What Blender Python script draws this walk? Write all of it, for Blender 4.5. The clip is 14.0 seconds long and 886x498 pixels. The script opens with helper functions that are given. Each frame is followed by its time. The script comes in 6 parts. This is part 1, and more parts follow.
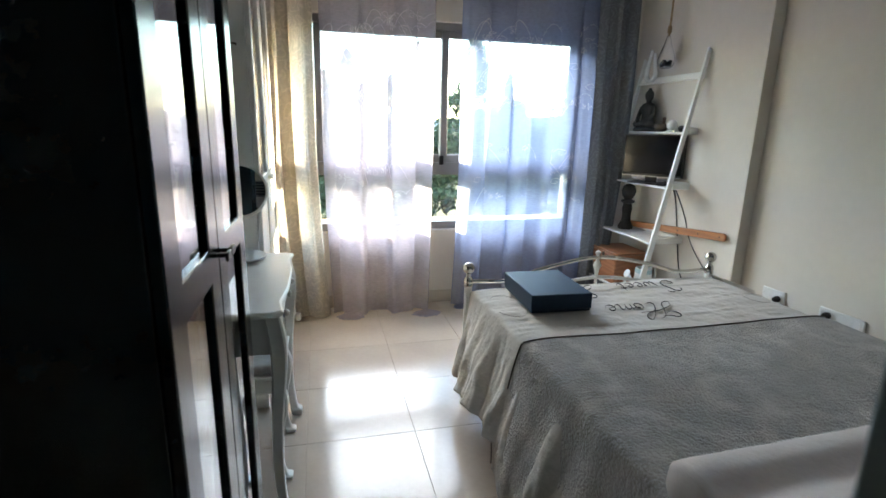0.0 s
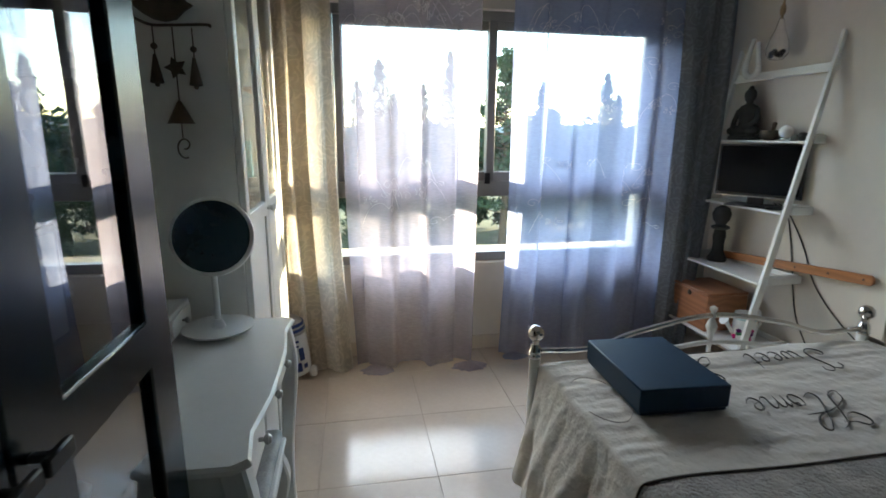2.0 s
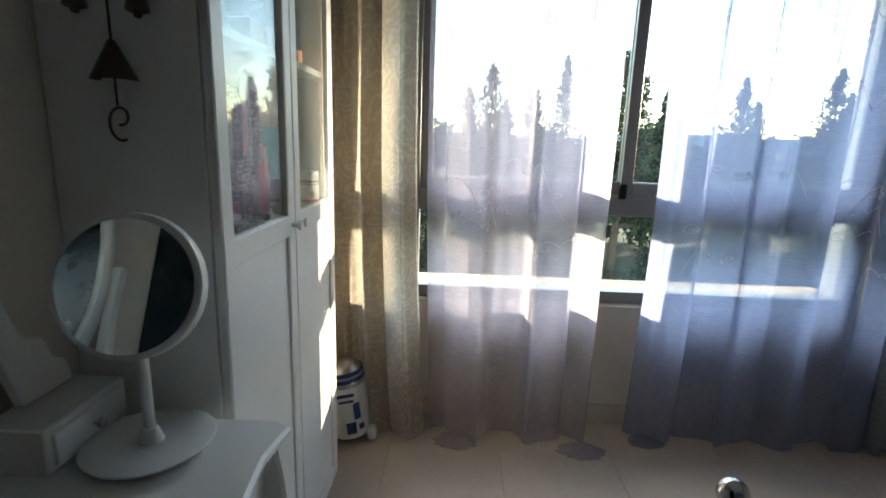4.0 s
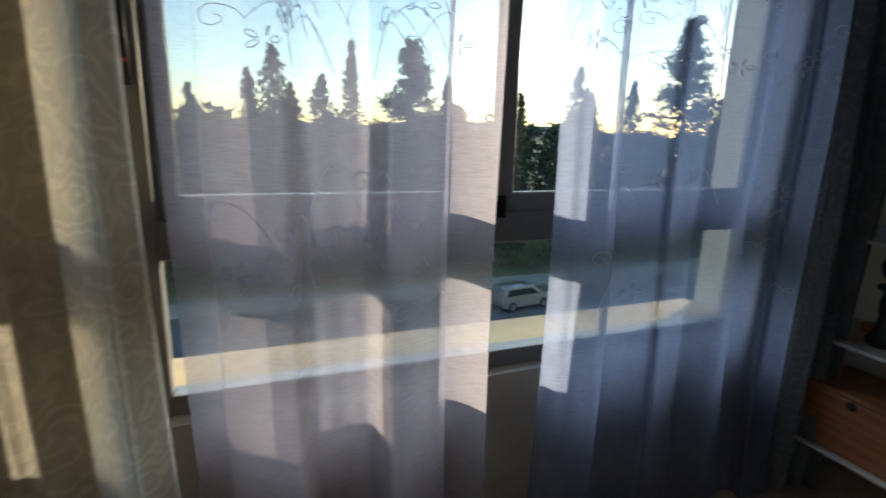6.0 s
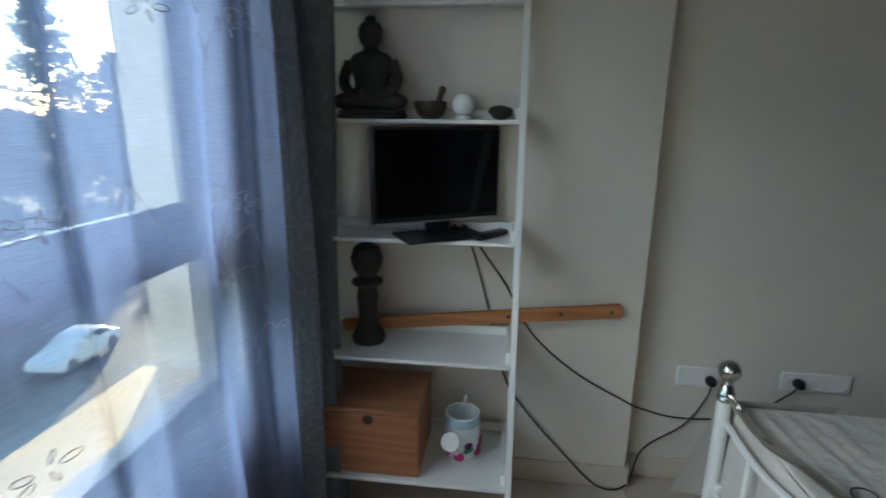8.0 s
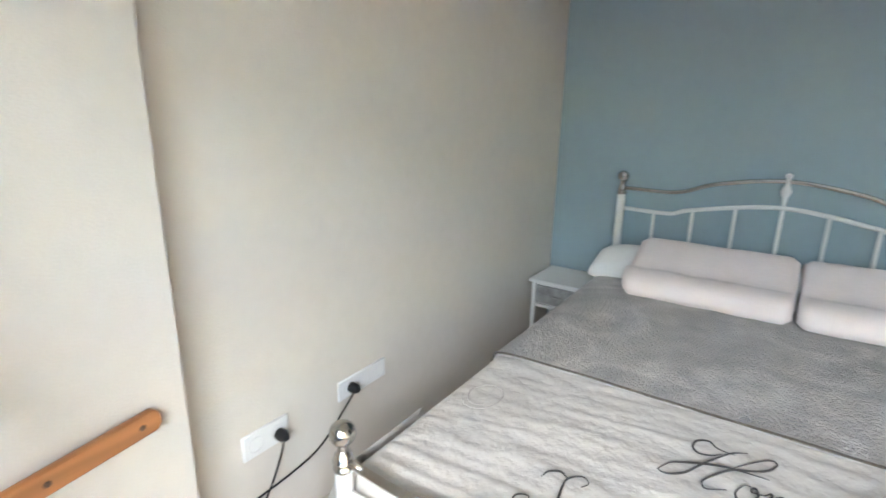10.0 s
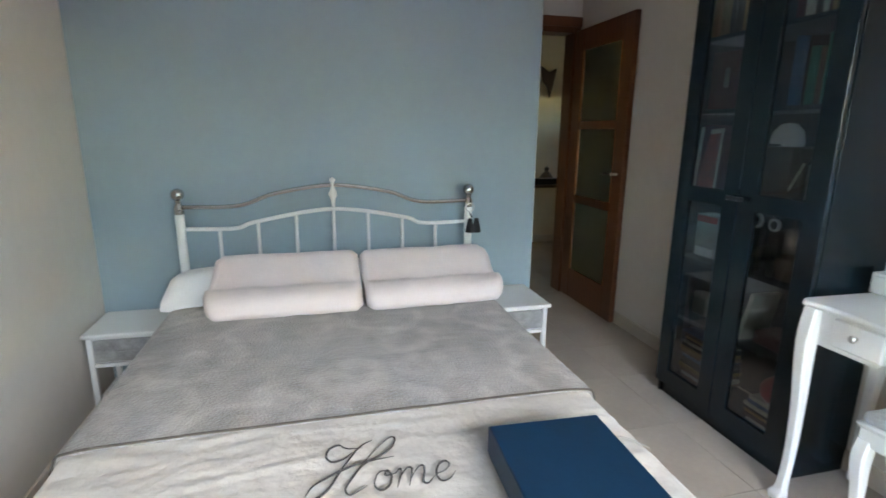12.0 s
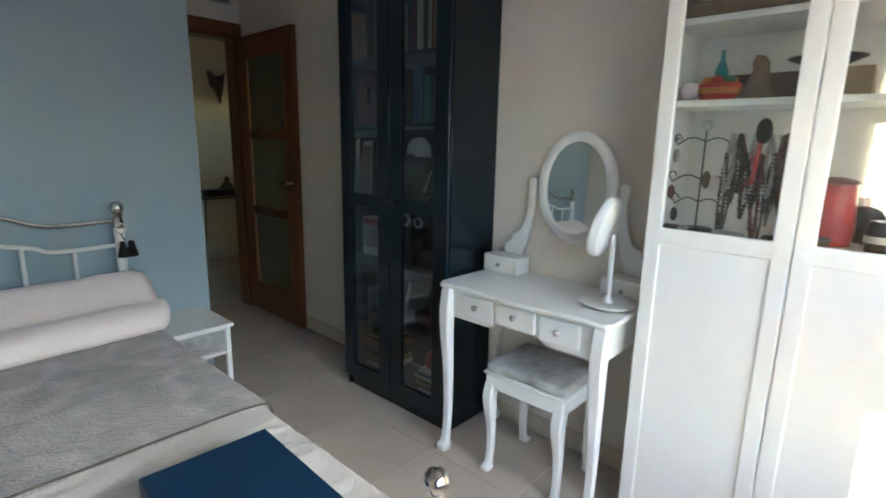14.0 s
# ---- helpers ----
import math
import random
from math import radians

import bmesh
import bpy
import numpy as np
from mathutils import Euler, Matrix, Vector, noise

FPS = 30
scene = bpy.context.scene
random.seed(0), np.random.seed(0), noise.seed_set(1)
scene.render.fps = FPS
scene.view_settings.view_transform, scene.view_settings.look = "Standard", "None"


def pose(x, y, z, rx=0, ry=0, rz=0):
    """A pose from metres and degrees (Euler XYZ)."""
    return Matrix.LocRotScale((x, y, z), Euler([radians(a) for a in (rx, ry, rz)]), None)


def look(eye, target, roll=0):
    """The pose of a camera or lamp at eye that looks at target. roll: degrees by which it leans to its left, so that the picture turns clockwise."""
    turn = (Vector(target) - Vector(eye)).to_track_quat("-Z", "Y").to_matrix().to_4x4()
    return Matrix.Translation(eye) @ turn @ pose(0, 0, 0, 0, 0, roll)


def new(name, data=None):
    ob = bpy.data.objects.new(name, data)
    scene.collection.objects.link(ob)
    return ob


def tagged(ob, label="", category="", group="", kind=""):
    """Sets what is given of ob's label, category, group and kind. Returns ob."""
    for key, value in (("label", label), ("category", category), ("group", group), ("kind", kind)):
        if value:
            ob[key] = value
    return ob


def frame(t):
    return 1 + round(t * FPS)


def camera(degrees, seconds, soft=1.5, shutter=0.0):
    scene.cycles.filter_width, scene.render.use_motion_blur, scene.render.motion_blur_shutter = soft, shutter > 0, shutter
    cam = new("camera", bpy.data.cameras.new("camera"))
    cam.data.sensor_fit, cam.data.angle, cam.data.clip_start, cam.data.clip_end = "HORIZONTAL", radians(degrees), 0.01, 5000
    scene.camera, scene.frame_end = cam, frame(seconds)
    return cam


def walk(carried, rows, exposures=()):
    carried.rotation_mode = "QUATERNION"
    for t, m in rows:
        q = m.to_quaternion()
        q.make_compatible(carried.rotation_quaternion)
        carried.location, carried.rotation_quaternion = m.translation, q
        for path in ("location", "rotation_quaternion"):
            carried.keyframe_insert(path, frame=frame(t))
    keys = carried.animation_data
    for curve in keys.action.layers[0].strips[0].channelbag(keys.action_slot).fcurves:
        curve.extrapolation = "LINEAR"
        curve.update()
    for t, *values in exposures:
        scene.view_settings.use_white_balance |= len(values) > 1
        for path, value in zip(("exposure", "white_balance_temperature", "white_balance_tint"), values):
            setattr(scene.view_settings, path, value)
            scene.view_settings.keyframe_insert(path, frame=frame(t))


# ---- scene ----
cam = camera(82.7, 14.0, soft=1.6, shutter=0.3)
PATH = [
    (0.0, -0.688, -2.237, 1.304, -13.68, -13.64, -1.28),
    (0.5, -0.641, -2.034, 1.306, -13.34, -13.58, -1.43),
    (1.0, -0.629, -1.881, 1.309, -13.42, -13.08, -1.20),
    (1.5, -0.648, -1.706, 1.318, -13.28, -12.81, -0.70),
    (2.0, -0.617, -1.564, 1.312, -10.20, -12.63, -0.49),
    (2.5, -0.538, -1.400, 1.312, -4.85, -12.72, -0.60),
    (2.7, -0.520, -1.344, 1.309, -2.58, -12.76, -0.66),
    (4.8, -0.527, -0.459, 1.245, 2.28, -11.92, -1.82),
    (5.0, -0.544, -0.374, 1.253, -0.12, -12.28, -1.90),
    (5.5, -0.569, -0.149, 1.265, -9.07, -12.55, -1.72),
    (6.0, -0.498, 0.096, 1.268, -21.19, -12.91, -1.63),
    (6.5, -0.419, 0.284, 1.280, -37.05, -13.38, -1.27),
    (7.0, -0.332, 0.443, 1.305, -51.17, -14.10, -0.95),
    (7.5, -0.185, 0.565, 1.303, -67.45, -14.39, -0.81),
    (8.0, 0.035, 0.625, 1.298, -82.72, -14.19, -0.51),
    (8.5, 0.223, 0.660, 1.290, -98.27, -14.52, -0.47),
    (9.0, 0.427, 0.710, 1.304, -115.71, -14.57, -0.41),
    (9.2, 0.490, 0.704, 1.306, -121.50, -14.90, -0.50),
    (11.3, 0.820, 0.531, 1.295, -181.00, -13.99, -0.50),
    (11.5, 0.802, 0.522, 1.294, -185.01, -13.78, -0.41),
    (12.0, 0.765, 0.528, 1.295, -194.05, -13.13, -0.53),
    (12.5, 0.727, 0.545, 1.298, -202.46, -12.72, -0.53),
    (13.0, 0.698, 0.573, 1.318, -210.96, -12.70, -0.68),
    (13.5, 0.672, 0.595, 1.317, -219.50, -12.30, -0.93),
    (14.0, 0.664, 0.611, 1.317, -227.43, -11.92, -1.08),
]
EXPOSURE = [(0.0, 4.55, 6550, 7), (0.5, 4.2, 6550, 7), (1.0, 4.1, 6500, 6), (1.5, 3.92, 6500, 6), (2.7, 3.75, 6550, 7), (4.8, 2.55, 6400, 5), (5.5, 1.95, 6400, 5), (6.0, 1.75, 6450, 5), (6.5, 1.5, 6450, 6),
            (7.0, 1.85, 6250, 4), (7.5, 2.6, 6500, 6), (8.0, 3.25, 6100, 2), (8.5, 3.95, 5850, 0), (9.2, 4.82, 6650, 8), (11.3, 5.62, 6750, 12), (12.5, 5.38, 6820, 12), (13.5, 5.3, 6800, 11), (14.0, 4.95, 6650, 9)]
walk(cam, [(t, pose(x, y, z, 90 + p, r, w)) for t, x, y, z, w, p, r in PATH], EXPOSURE)

# ---- world and sun: low sun from the far side of the window, clear sky ----
SUN_AZ, SUN_EL = radians(66), radians(8.6)
world = bpy.data.worlds.new("world")
scene.world = world
world.use_nodes = True
sky = world.node_tree.nodes.new("ShaderNodeTexSky")
sky.sky_type, sky.sun_disc = "NISHITA", False
sky.sun_elevation, sky.sun_rotation = SUN_EL, SUN_AZ
sky.dust_density, sky.ozone_density = 0.25, 1.6
back = world.node_tree.nodes["Background"]
world.node_tree.links.new(sky.outputs[0], back.inputs[0])
back.inputs[1].default_value = 0.15
sun = new("sun", bpy.data.lights.new("sun", "SUN"))
sun.data.energy, sun.data.angle, sun.data.color = 3.3, radians(0.53), (1.0, 0.84, 0.6)
toward = Vector((math.sin(SUN_AZ) * math.cos(SUN_EL), math.cos(SUN_AZ) * math.cos(SUN_EL), math.sin(SUN_EL)))
sun.matrix_world = look(toward * 50, (0, 0, 0))
# added area lamp, out of view above the window, boosting the sky's light indoors
sky_lamp = new("sky_fill", bpy.data.lights.new("sky_fill", "AREA"))
sky_lamp.data.shape, sky_lamp.data.size, sky_lamp.data.size_y = "RECTANGLE", 7.0, 3.0
sky_lamp.data.energy, sky_lamp.data.color = 95.0, (0.93, 0.96, 1.0)
sky_lamp.matrix_world = look((-1.7, 6.0, 4.9), (0.55, 0.0, 1.1))


# ---- materials ----
def mat(name, color, rough=0.5, metal=0.0, var=0.12, scale=6.0, bump=0.0, bump_scale=120.0, deep=0.004, sheen=0.0, coat=0.0, rand=0.0, spec=0.5, emboss=0.0):
    """A surface with variation at two scales and fine relief."""
    m = bpy.data.materials.new(name)
    m.use_nodes = True
    t, n = m.node_tree, m.node_tree.nodes
    b = n["Principled BSDF"]
    b.inputs["Roughness"].default_value, b.inputs["Metallic"].default_value = rough, metal
    b.inputs["Sheen Weight"].default_value, b.inputs["Coat Weight"].default_value = sheen, coat
    b.inputs["Specular IOR Level"].default_value = spec
    co = n.new("ShaderNodeTexCoord")
    na, nb = n.new("ShaderNodeTexNoise"), n.new("ShaderNodeTexNoise")
    na.inputs["Scale"].default_value, na.inputs["Detail"].default_value = scale, 5
    nb.inputs["Scale"].default_value, nb.inputs["Detail"].default_value = scale * 14, 3
    for k in (na, nb):
        t.links.new(co.outputs["Object"], k.inputs["Vector"])
    ad = n.new("ShaderNodeMath")
    ad.operation = "MULTIPLY_ADD"
    t.links.new(nb.outputs["Fac"], ad.inputs[0])
    ad.inputs[1].default_value = 0.4
    t.links.new(na.outputs["Fac"], ad.inputs[2])
    ra = n.new("ShaderNodeValToRGB")
    lo, hi = [c * (1 - var) for c in color], [min(1, c * (1 + var)) for c in color]
    ra.color_ramp.elements[0].color, ra.color_ramp.elements[1].color = (*lo, 1), (*hi, 1)
    ra.color_ramp.elements[0].position, ra.color_ramp.elements[1].position = 0.45, 0.95
    t.links.new(ad.outputs[0], ra.inputs[0])
    out = ra.outputs[0]
    if rand:
        oi, hs = n.new("ShaderNodeObjectInfo"), n.new("ShaderNodeHueSaturation")
        mr = n.new("ShaderNodeMapRange")
        mr.inputs["To Min"].default_value, mr.inputs["To Max"].default_value = 1 - rand, 1 + rand
        t.links.new(oi.outputs["Random"], mr.inputs["Value"])
        t.links.new(mr.outputs[0], hs.inputs["Value"])
        t.links.new(out, hs.inputs["Color"])
        out = hs.outputs[0]
    if emboss:
        vo, ds, va, si, ml, mr, hs = [n.new("ShaderNode" + k) for k in ("TexVoronoi", "TexNoise", "VectorMath", "Math", "Math", "MapRange", "HueSaturation")]
        vo.inputs["Scale"].default_value, ds.inputs["Scale"].default_value = 3.2, 7
        va.operation, va.inputs[1].default_value = "MULTIPLY_ADD", (0.1, 0.1, 0.1)
        si.operation, ml.operation, ml.inputs[1].default_value = "SINE", "MULTIPLY", 15
        t.links.new(co.outputs["Object"], ds.inputs["Vector"])
        t.links.new(ds.outputs["Color"], va.inputs[0])
        t.links.new(co.outputs["Object"], va.inputs[2])
        t.links.new(va.outputs[0], vo.inputs["Vector"])
        t.links.new(vo.outputs["Distance"], ml.inputs[0])
        t.links.new(ml.outputs[0], si.inputs[0])
        mr.inputs["From Min"].default_value, mr.inputs["From Max"].default_value = 0.2, 1.0
        mr.inputs["To Min"].default_value, mr.inputs["To Max"].default_value = 1 - emboss, 1 + emboss
        t.links.new(si.outputs[0], mr.inputs["Value"])
        t.links.new(mr.outputs[0], hs.inputs["Value"])
        t.links.new(out, hs.inputs["Color"])
        out = hs.outputs[0]
    t.links.new(out, b.inputs["Base Color"])
    if bump:
        nc, bu = n.new("ShaderNodeTexNoise"), n.new("ShaderNodeBump")
        nc.inputs["Scale"].default_value, nc.inputs["Detail"].default_value = bump_scale, 4
        t.links.new(co.outputs["Object"], nc.inputs["Vector"])
        bu.inputs["Strength"].default_value, bu.inputs["Distance"].default_value = bump, deep
        t.links.new(nc.outputs["Fac"], bu.inputs["Height"])
        t.links.new(bu.outputs[0], b.inputs["Normal"])
    return m


def wood(name, color, rough=0.4, axis=1, scale=4.0):
    m = mat(name, color, rough, var=0.1)
    t, n = m.node_tree, m.node_tree.nodes
    co = [k for k in n if k.type == "TEX_COORD"][0]
    mp, wv, ra = n.new("ShaderNodeMapping"), n.new("ShaderNodeTexWave"), n.new("ShaderNodeValToRGB")
    s = [7.0, 7.0, 7.0]
    s[axis] = 0.7
    mp.inputs["Scale"].default_value = s
    wv.wave_type, wv.bands_direction = "RINGS", "Y" if axis != 1 else "X"
    wv.inputs["Scale"].default_value, wv.inputs["Distortion"].default_value, wv.inputs["Detail"].default_value = scale * 0.3, 9.0, 5
    ra.color_ramp.elements[0].color = (*[c * 0.82 for c in color], 1)
    ra.color_ramp.elements[1].color = (*[min(1, c * 1.08) for c in color], 1)
    t.links.new(co.outputs["Object"], mp.inputs[0])
    t.links.new(mp.outputs[0], wv.inputs[0])
    t.links.new(wv.outputs["Fac"], ra.inputs[0])
    t.links.new(ra.outputs[0], n["Principled BSDF"].inputs["Base Color"])
    return m


def glass_mat(name, color=(1, 1, 1), rough=0.0, ior=1.45):
    m = bpy.data.materials.new(name)
    m.use_nodes = True
    b = m.node_tree.nodes["Principled BSDF"]
    b.inputs["Base Color"].default_value = (*color, 1)
    b.inputs["Transmission Weight"].default_value, b.inputs["Roughness"].default_value, b.inputs["IOR"].default_value = 1.0, rough, ior
    return m


def pane_mat(name, tint=(0.97, 0.98, 0.98), gloss=0.04, rise=5.0):
    """Thin clear glazing: a clear sheet whose gloss grows at a slant."""
    m = bpy.data.materials.new(name)
    m.use_nodes = True
    t, n = m.node_tree, m.node_tree.nodes
    tr, gl, mx, lw, pw, ma = [n.new("ShaderNode" + k) for k in ("BsdfTransparent", "BsdfGlossy", "MixShader", "LayerWeight", "Math", "Math")]
    tr.inputs[0].default_value = (*tint, 1)
    gl.inputs["Roughness"].default_value = 0.01
    lw.inputs[0].default_value = 0.5
    pw.operation, pw.inputs[1].default_value = "POWER", rise
    ma.operation, ma.inputs[1].default_value, ma.inputs[2].default_value = "MULTIPLY_ADD", 0.9, gloss
    t.links.new(lw.outputs["Facing"], pw.inputs[0])
    t.links.new(pw.outputs[0], ma.inputs[0])
    t.links.new(ma.outputs[0], mx.inputs[0])
    t.links.new(tr.outputs[0], mx.inputs[1])
    t.links.new(gl.outputs[0], mx.inputs[2])
    t.links.new(mx.outputs[0], n["Material Output"].inputs[0])
    return m


def cloth(name, color, clear, lets=0.6, pattern=0.0, weave=900.0):
    """Woven cloth: part open between the threads, part lit through."""
    m = bpy.data.materials.new(name)
    m.use_nodes = True
    t, n = m.node_tree, m.node_tree.nodes
    co = n.new("ShaderNodeTexCoord")
    no = n.new("ShaderNodeTexNoise")
    no.inputs["Scale"].default_value, no.inputs["Detail"].default_value = 35, 6
    t.links.new(co.outputs["Object"], no.inputs["Vector"])
    ra = n.new("ShaderNodeValToRGB")
    ra.color_ramp.elements[0].color = (*[c * 0.86 for c in color], 1)
    ra.color_ramp.elements[1].color = (*[min(1, c * 1.1) for c in color], 1)
    t.links.new(no.outputs["Fac"], ra.inputs[0])
    col = ra.outputs[0]
    di, tl, mx = n.new("ShaderNodeBsdfDiffuse"), n.new("ShaderNodeBsdfTranslucent"), n.new("ShaderNodeMixShader")
    mx.inputs[0].default_value = lets
    bu = n.new("ShaderNodeBump")
    bu.inputs["Strength"].default_value, bu.inputs["Distance"].default_value = 0.5, 0.003
    wv = n.new("ShaderNodeTexNoise")
    wv.inputs["Scale"].default_value = weave
    mp = n.new("ShaderNodeMapping")
    mp.inputs["Scale"].default_value = (1, 1, 0.12)
    t.links.new(co.outputs["Object"], mp.inputs[0])
    t.links.new(mp.outputs[0], wv.inputs["Vector"])
    t.links.new(wv.outputs["Fac"], bu.inputs["Height"])
    if pattern:
        vo, vr = n.new("ShaderNodeTexVoronoi"), n.new("ShaderNodeValToRGB")
        vo.inputs["Scale"].default_value = 9
        ds = n.new("ShaderNodeTexNoise")
        ds.inputs["Scale"].default_value = 9
        va = n.new("ShaderNodeVectorMath")
        va.operation = "MULTIPLY_ADD"
        va.inputs[1].default_value = (0.16, 0.16, 0.16)
        t.links.new(co.outputs["Object"], ds.inputs["Vector"])
        t.links.new(ds.outputs["Color"], va.inputs[0])
        t.links.new(co.outputs["Object"], va.inputs[2])
        t.links.new(va.outputs[0], vo.inputs["Vector"])
        wvv = n.new("ShaderNodeMath")
        wvv.operation = "SINE"
        ml = n.new("ShaderNodeMath")
        ml.operation = "MULTIPLY"
        ml.inputs[1].default_value = 28
        t.links.new(vo.outputs["Distance"], ml.inputs[0])
        t.links.new(ml.outputs[0], wvv.inputs[0])
        vr.color_ramp.elements[0].position, vr.color_ramp.elements[1].position = 0.2, 0.8
        vr.color_ramp.elements[0].color, vr.color_ramp.elements[1].color = (1 - pattern,) * 3 + (1,), (1, 1, 1, 1)
        t.links.new(wvv.outputs[0], vr.inputs[0])
        mm = n.new("ShaderNodeMixRGB")
        mm.blend_type, mm.inputs[0].default_value = "MULTIPLY", 1.0
        t.links.new(col, mm.inputs[1])
        t.links.new(vr.outputs[0], mm.inputs[2])
        col = mm.outputs[0]
    for k in (di, tl):
        t.links.new(col, k.inputs[0])
        t.links.new(bu.outputs[0], k.inputs["Normal"])
    t.links.new(di.outputs[0], mx.inputs[1])
    t.links.new(tl.outputs[0], mx.inputs[2])
    res = mx.outputs[0]
    if clear:
        tr, m2 = n.new("ShaderNodeBsdfTransparent"), n.new("ShaderNodeMixShader")
        mr = n.new("ShaderNodeMapRange")
        mr.inputs["To Min"].default_value, mr.inputs["To Max"].default_value = clear - 0.035, clear + 0.035
        mp2, n2 = n.new("ShaderNodeMapping"), n.new("ShaderNodeTexNoise")
        mp2.inputs["Scale"].default_value = (14, 14, 1.2)
        n2.inputs["Scale"].default_value = 1.0
        t.links.new(co.outputs["Object"], mp2.inputs[0])
        t.links.new(mp2.outputs[0], n2.inputs["Vector"])
        t.links.new(n2.outputs["Fac"], mr.inputs["Value"])
        mp3, n3, sl = n.new("ShaderNodeMapping"), n.new("ShaderNodeTexNoise"), n.new("ShaderNodeMath")
        mp3.inputs["Scale"].default_value = (30, 30, 420)
        n3.inputs["Scale"].default_value, n3.inputs["Detail"].default_value = 1.0, 2
        sl.operation, sl.inputs[1].default_value = "MULTIPLY_ADD", 0.26
        t.links.new(co.outputs["Object"], mp3.inputs[0])
        t.links.new(mp3.outputs[0], n3.inputs["Vector"])
        t.links.new(n3.outputs["Fac"], sl.inputs[0])
        sub = n.new("ShaderNodeMath")
        sub.operation, sub.inputs[1].default_value = "SUBTRACT", 0.13
        t.links.new(mr.outputs[0], sub.inputs[0])
        t.links.new(sub.outputs[0], sl.inputs[2])
        t.links.new(sl.outputs[0], m2.inputs[0])
        t.links.new(res, m2.inputs[1])
        t.links.new(tr.outputs[0], m2.inputs[2])
        res = m2.outputs[0]
    t.links.new(res, n["Material Output"].inputs[0])
    return m


def tile_mat():
    m = mat("polished_tile", (0.475, 0.41, 0.345), 0.16, var=0.08, scale=3.0, rand=0.025, spec=0.42)
    return m


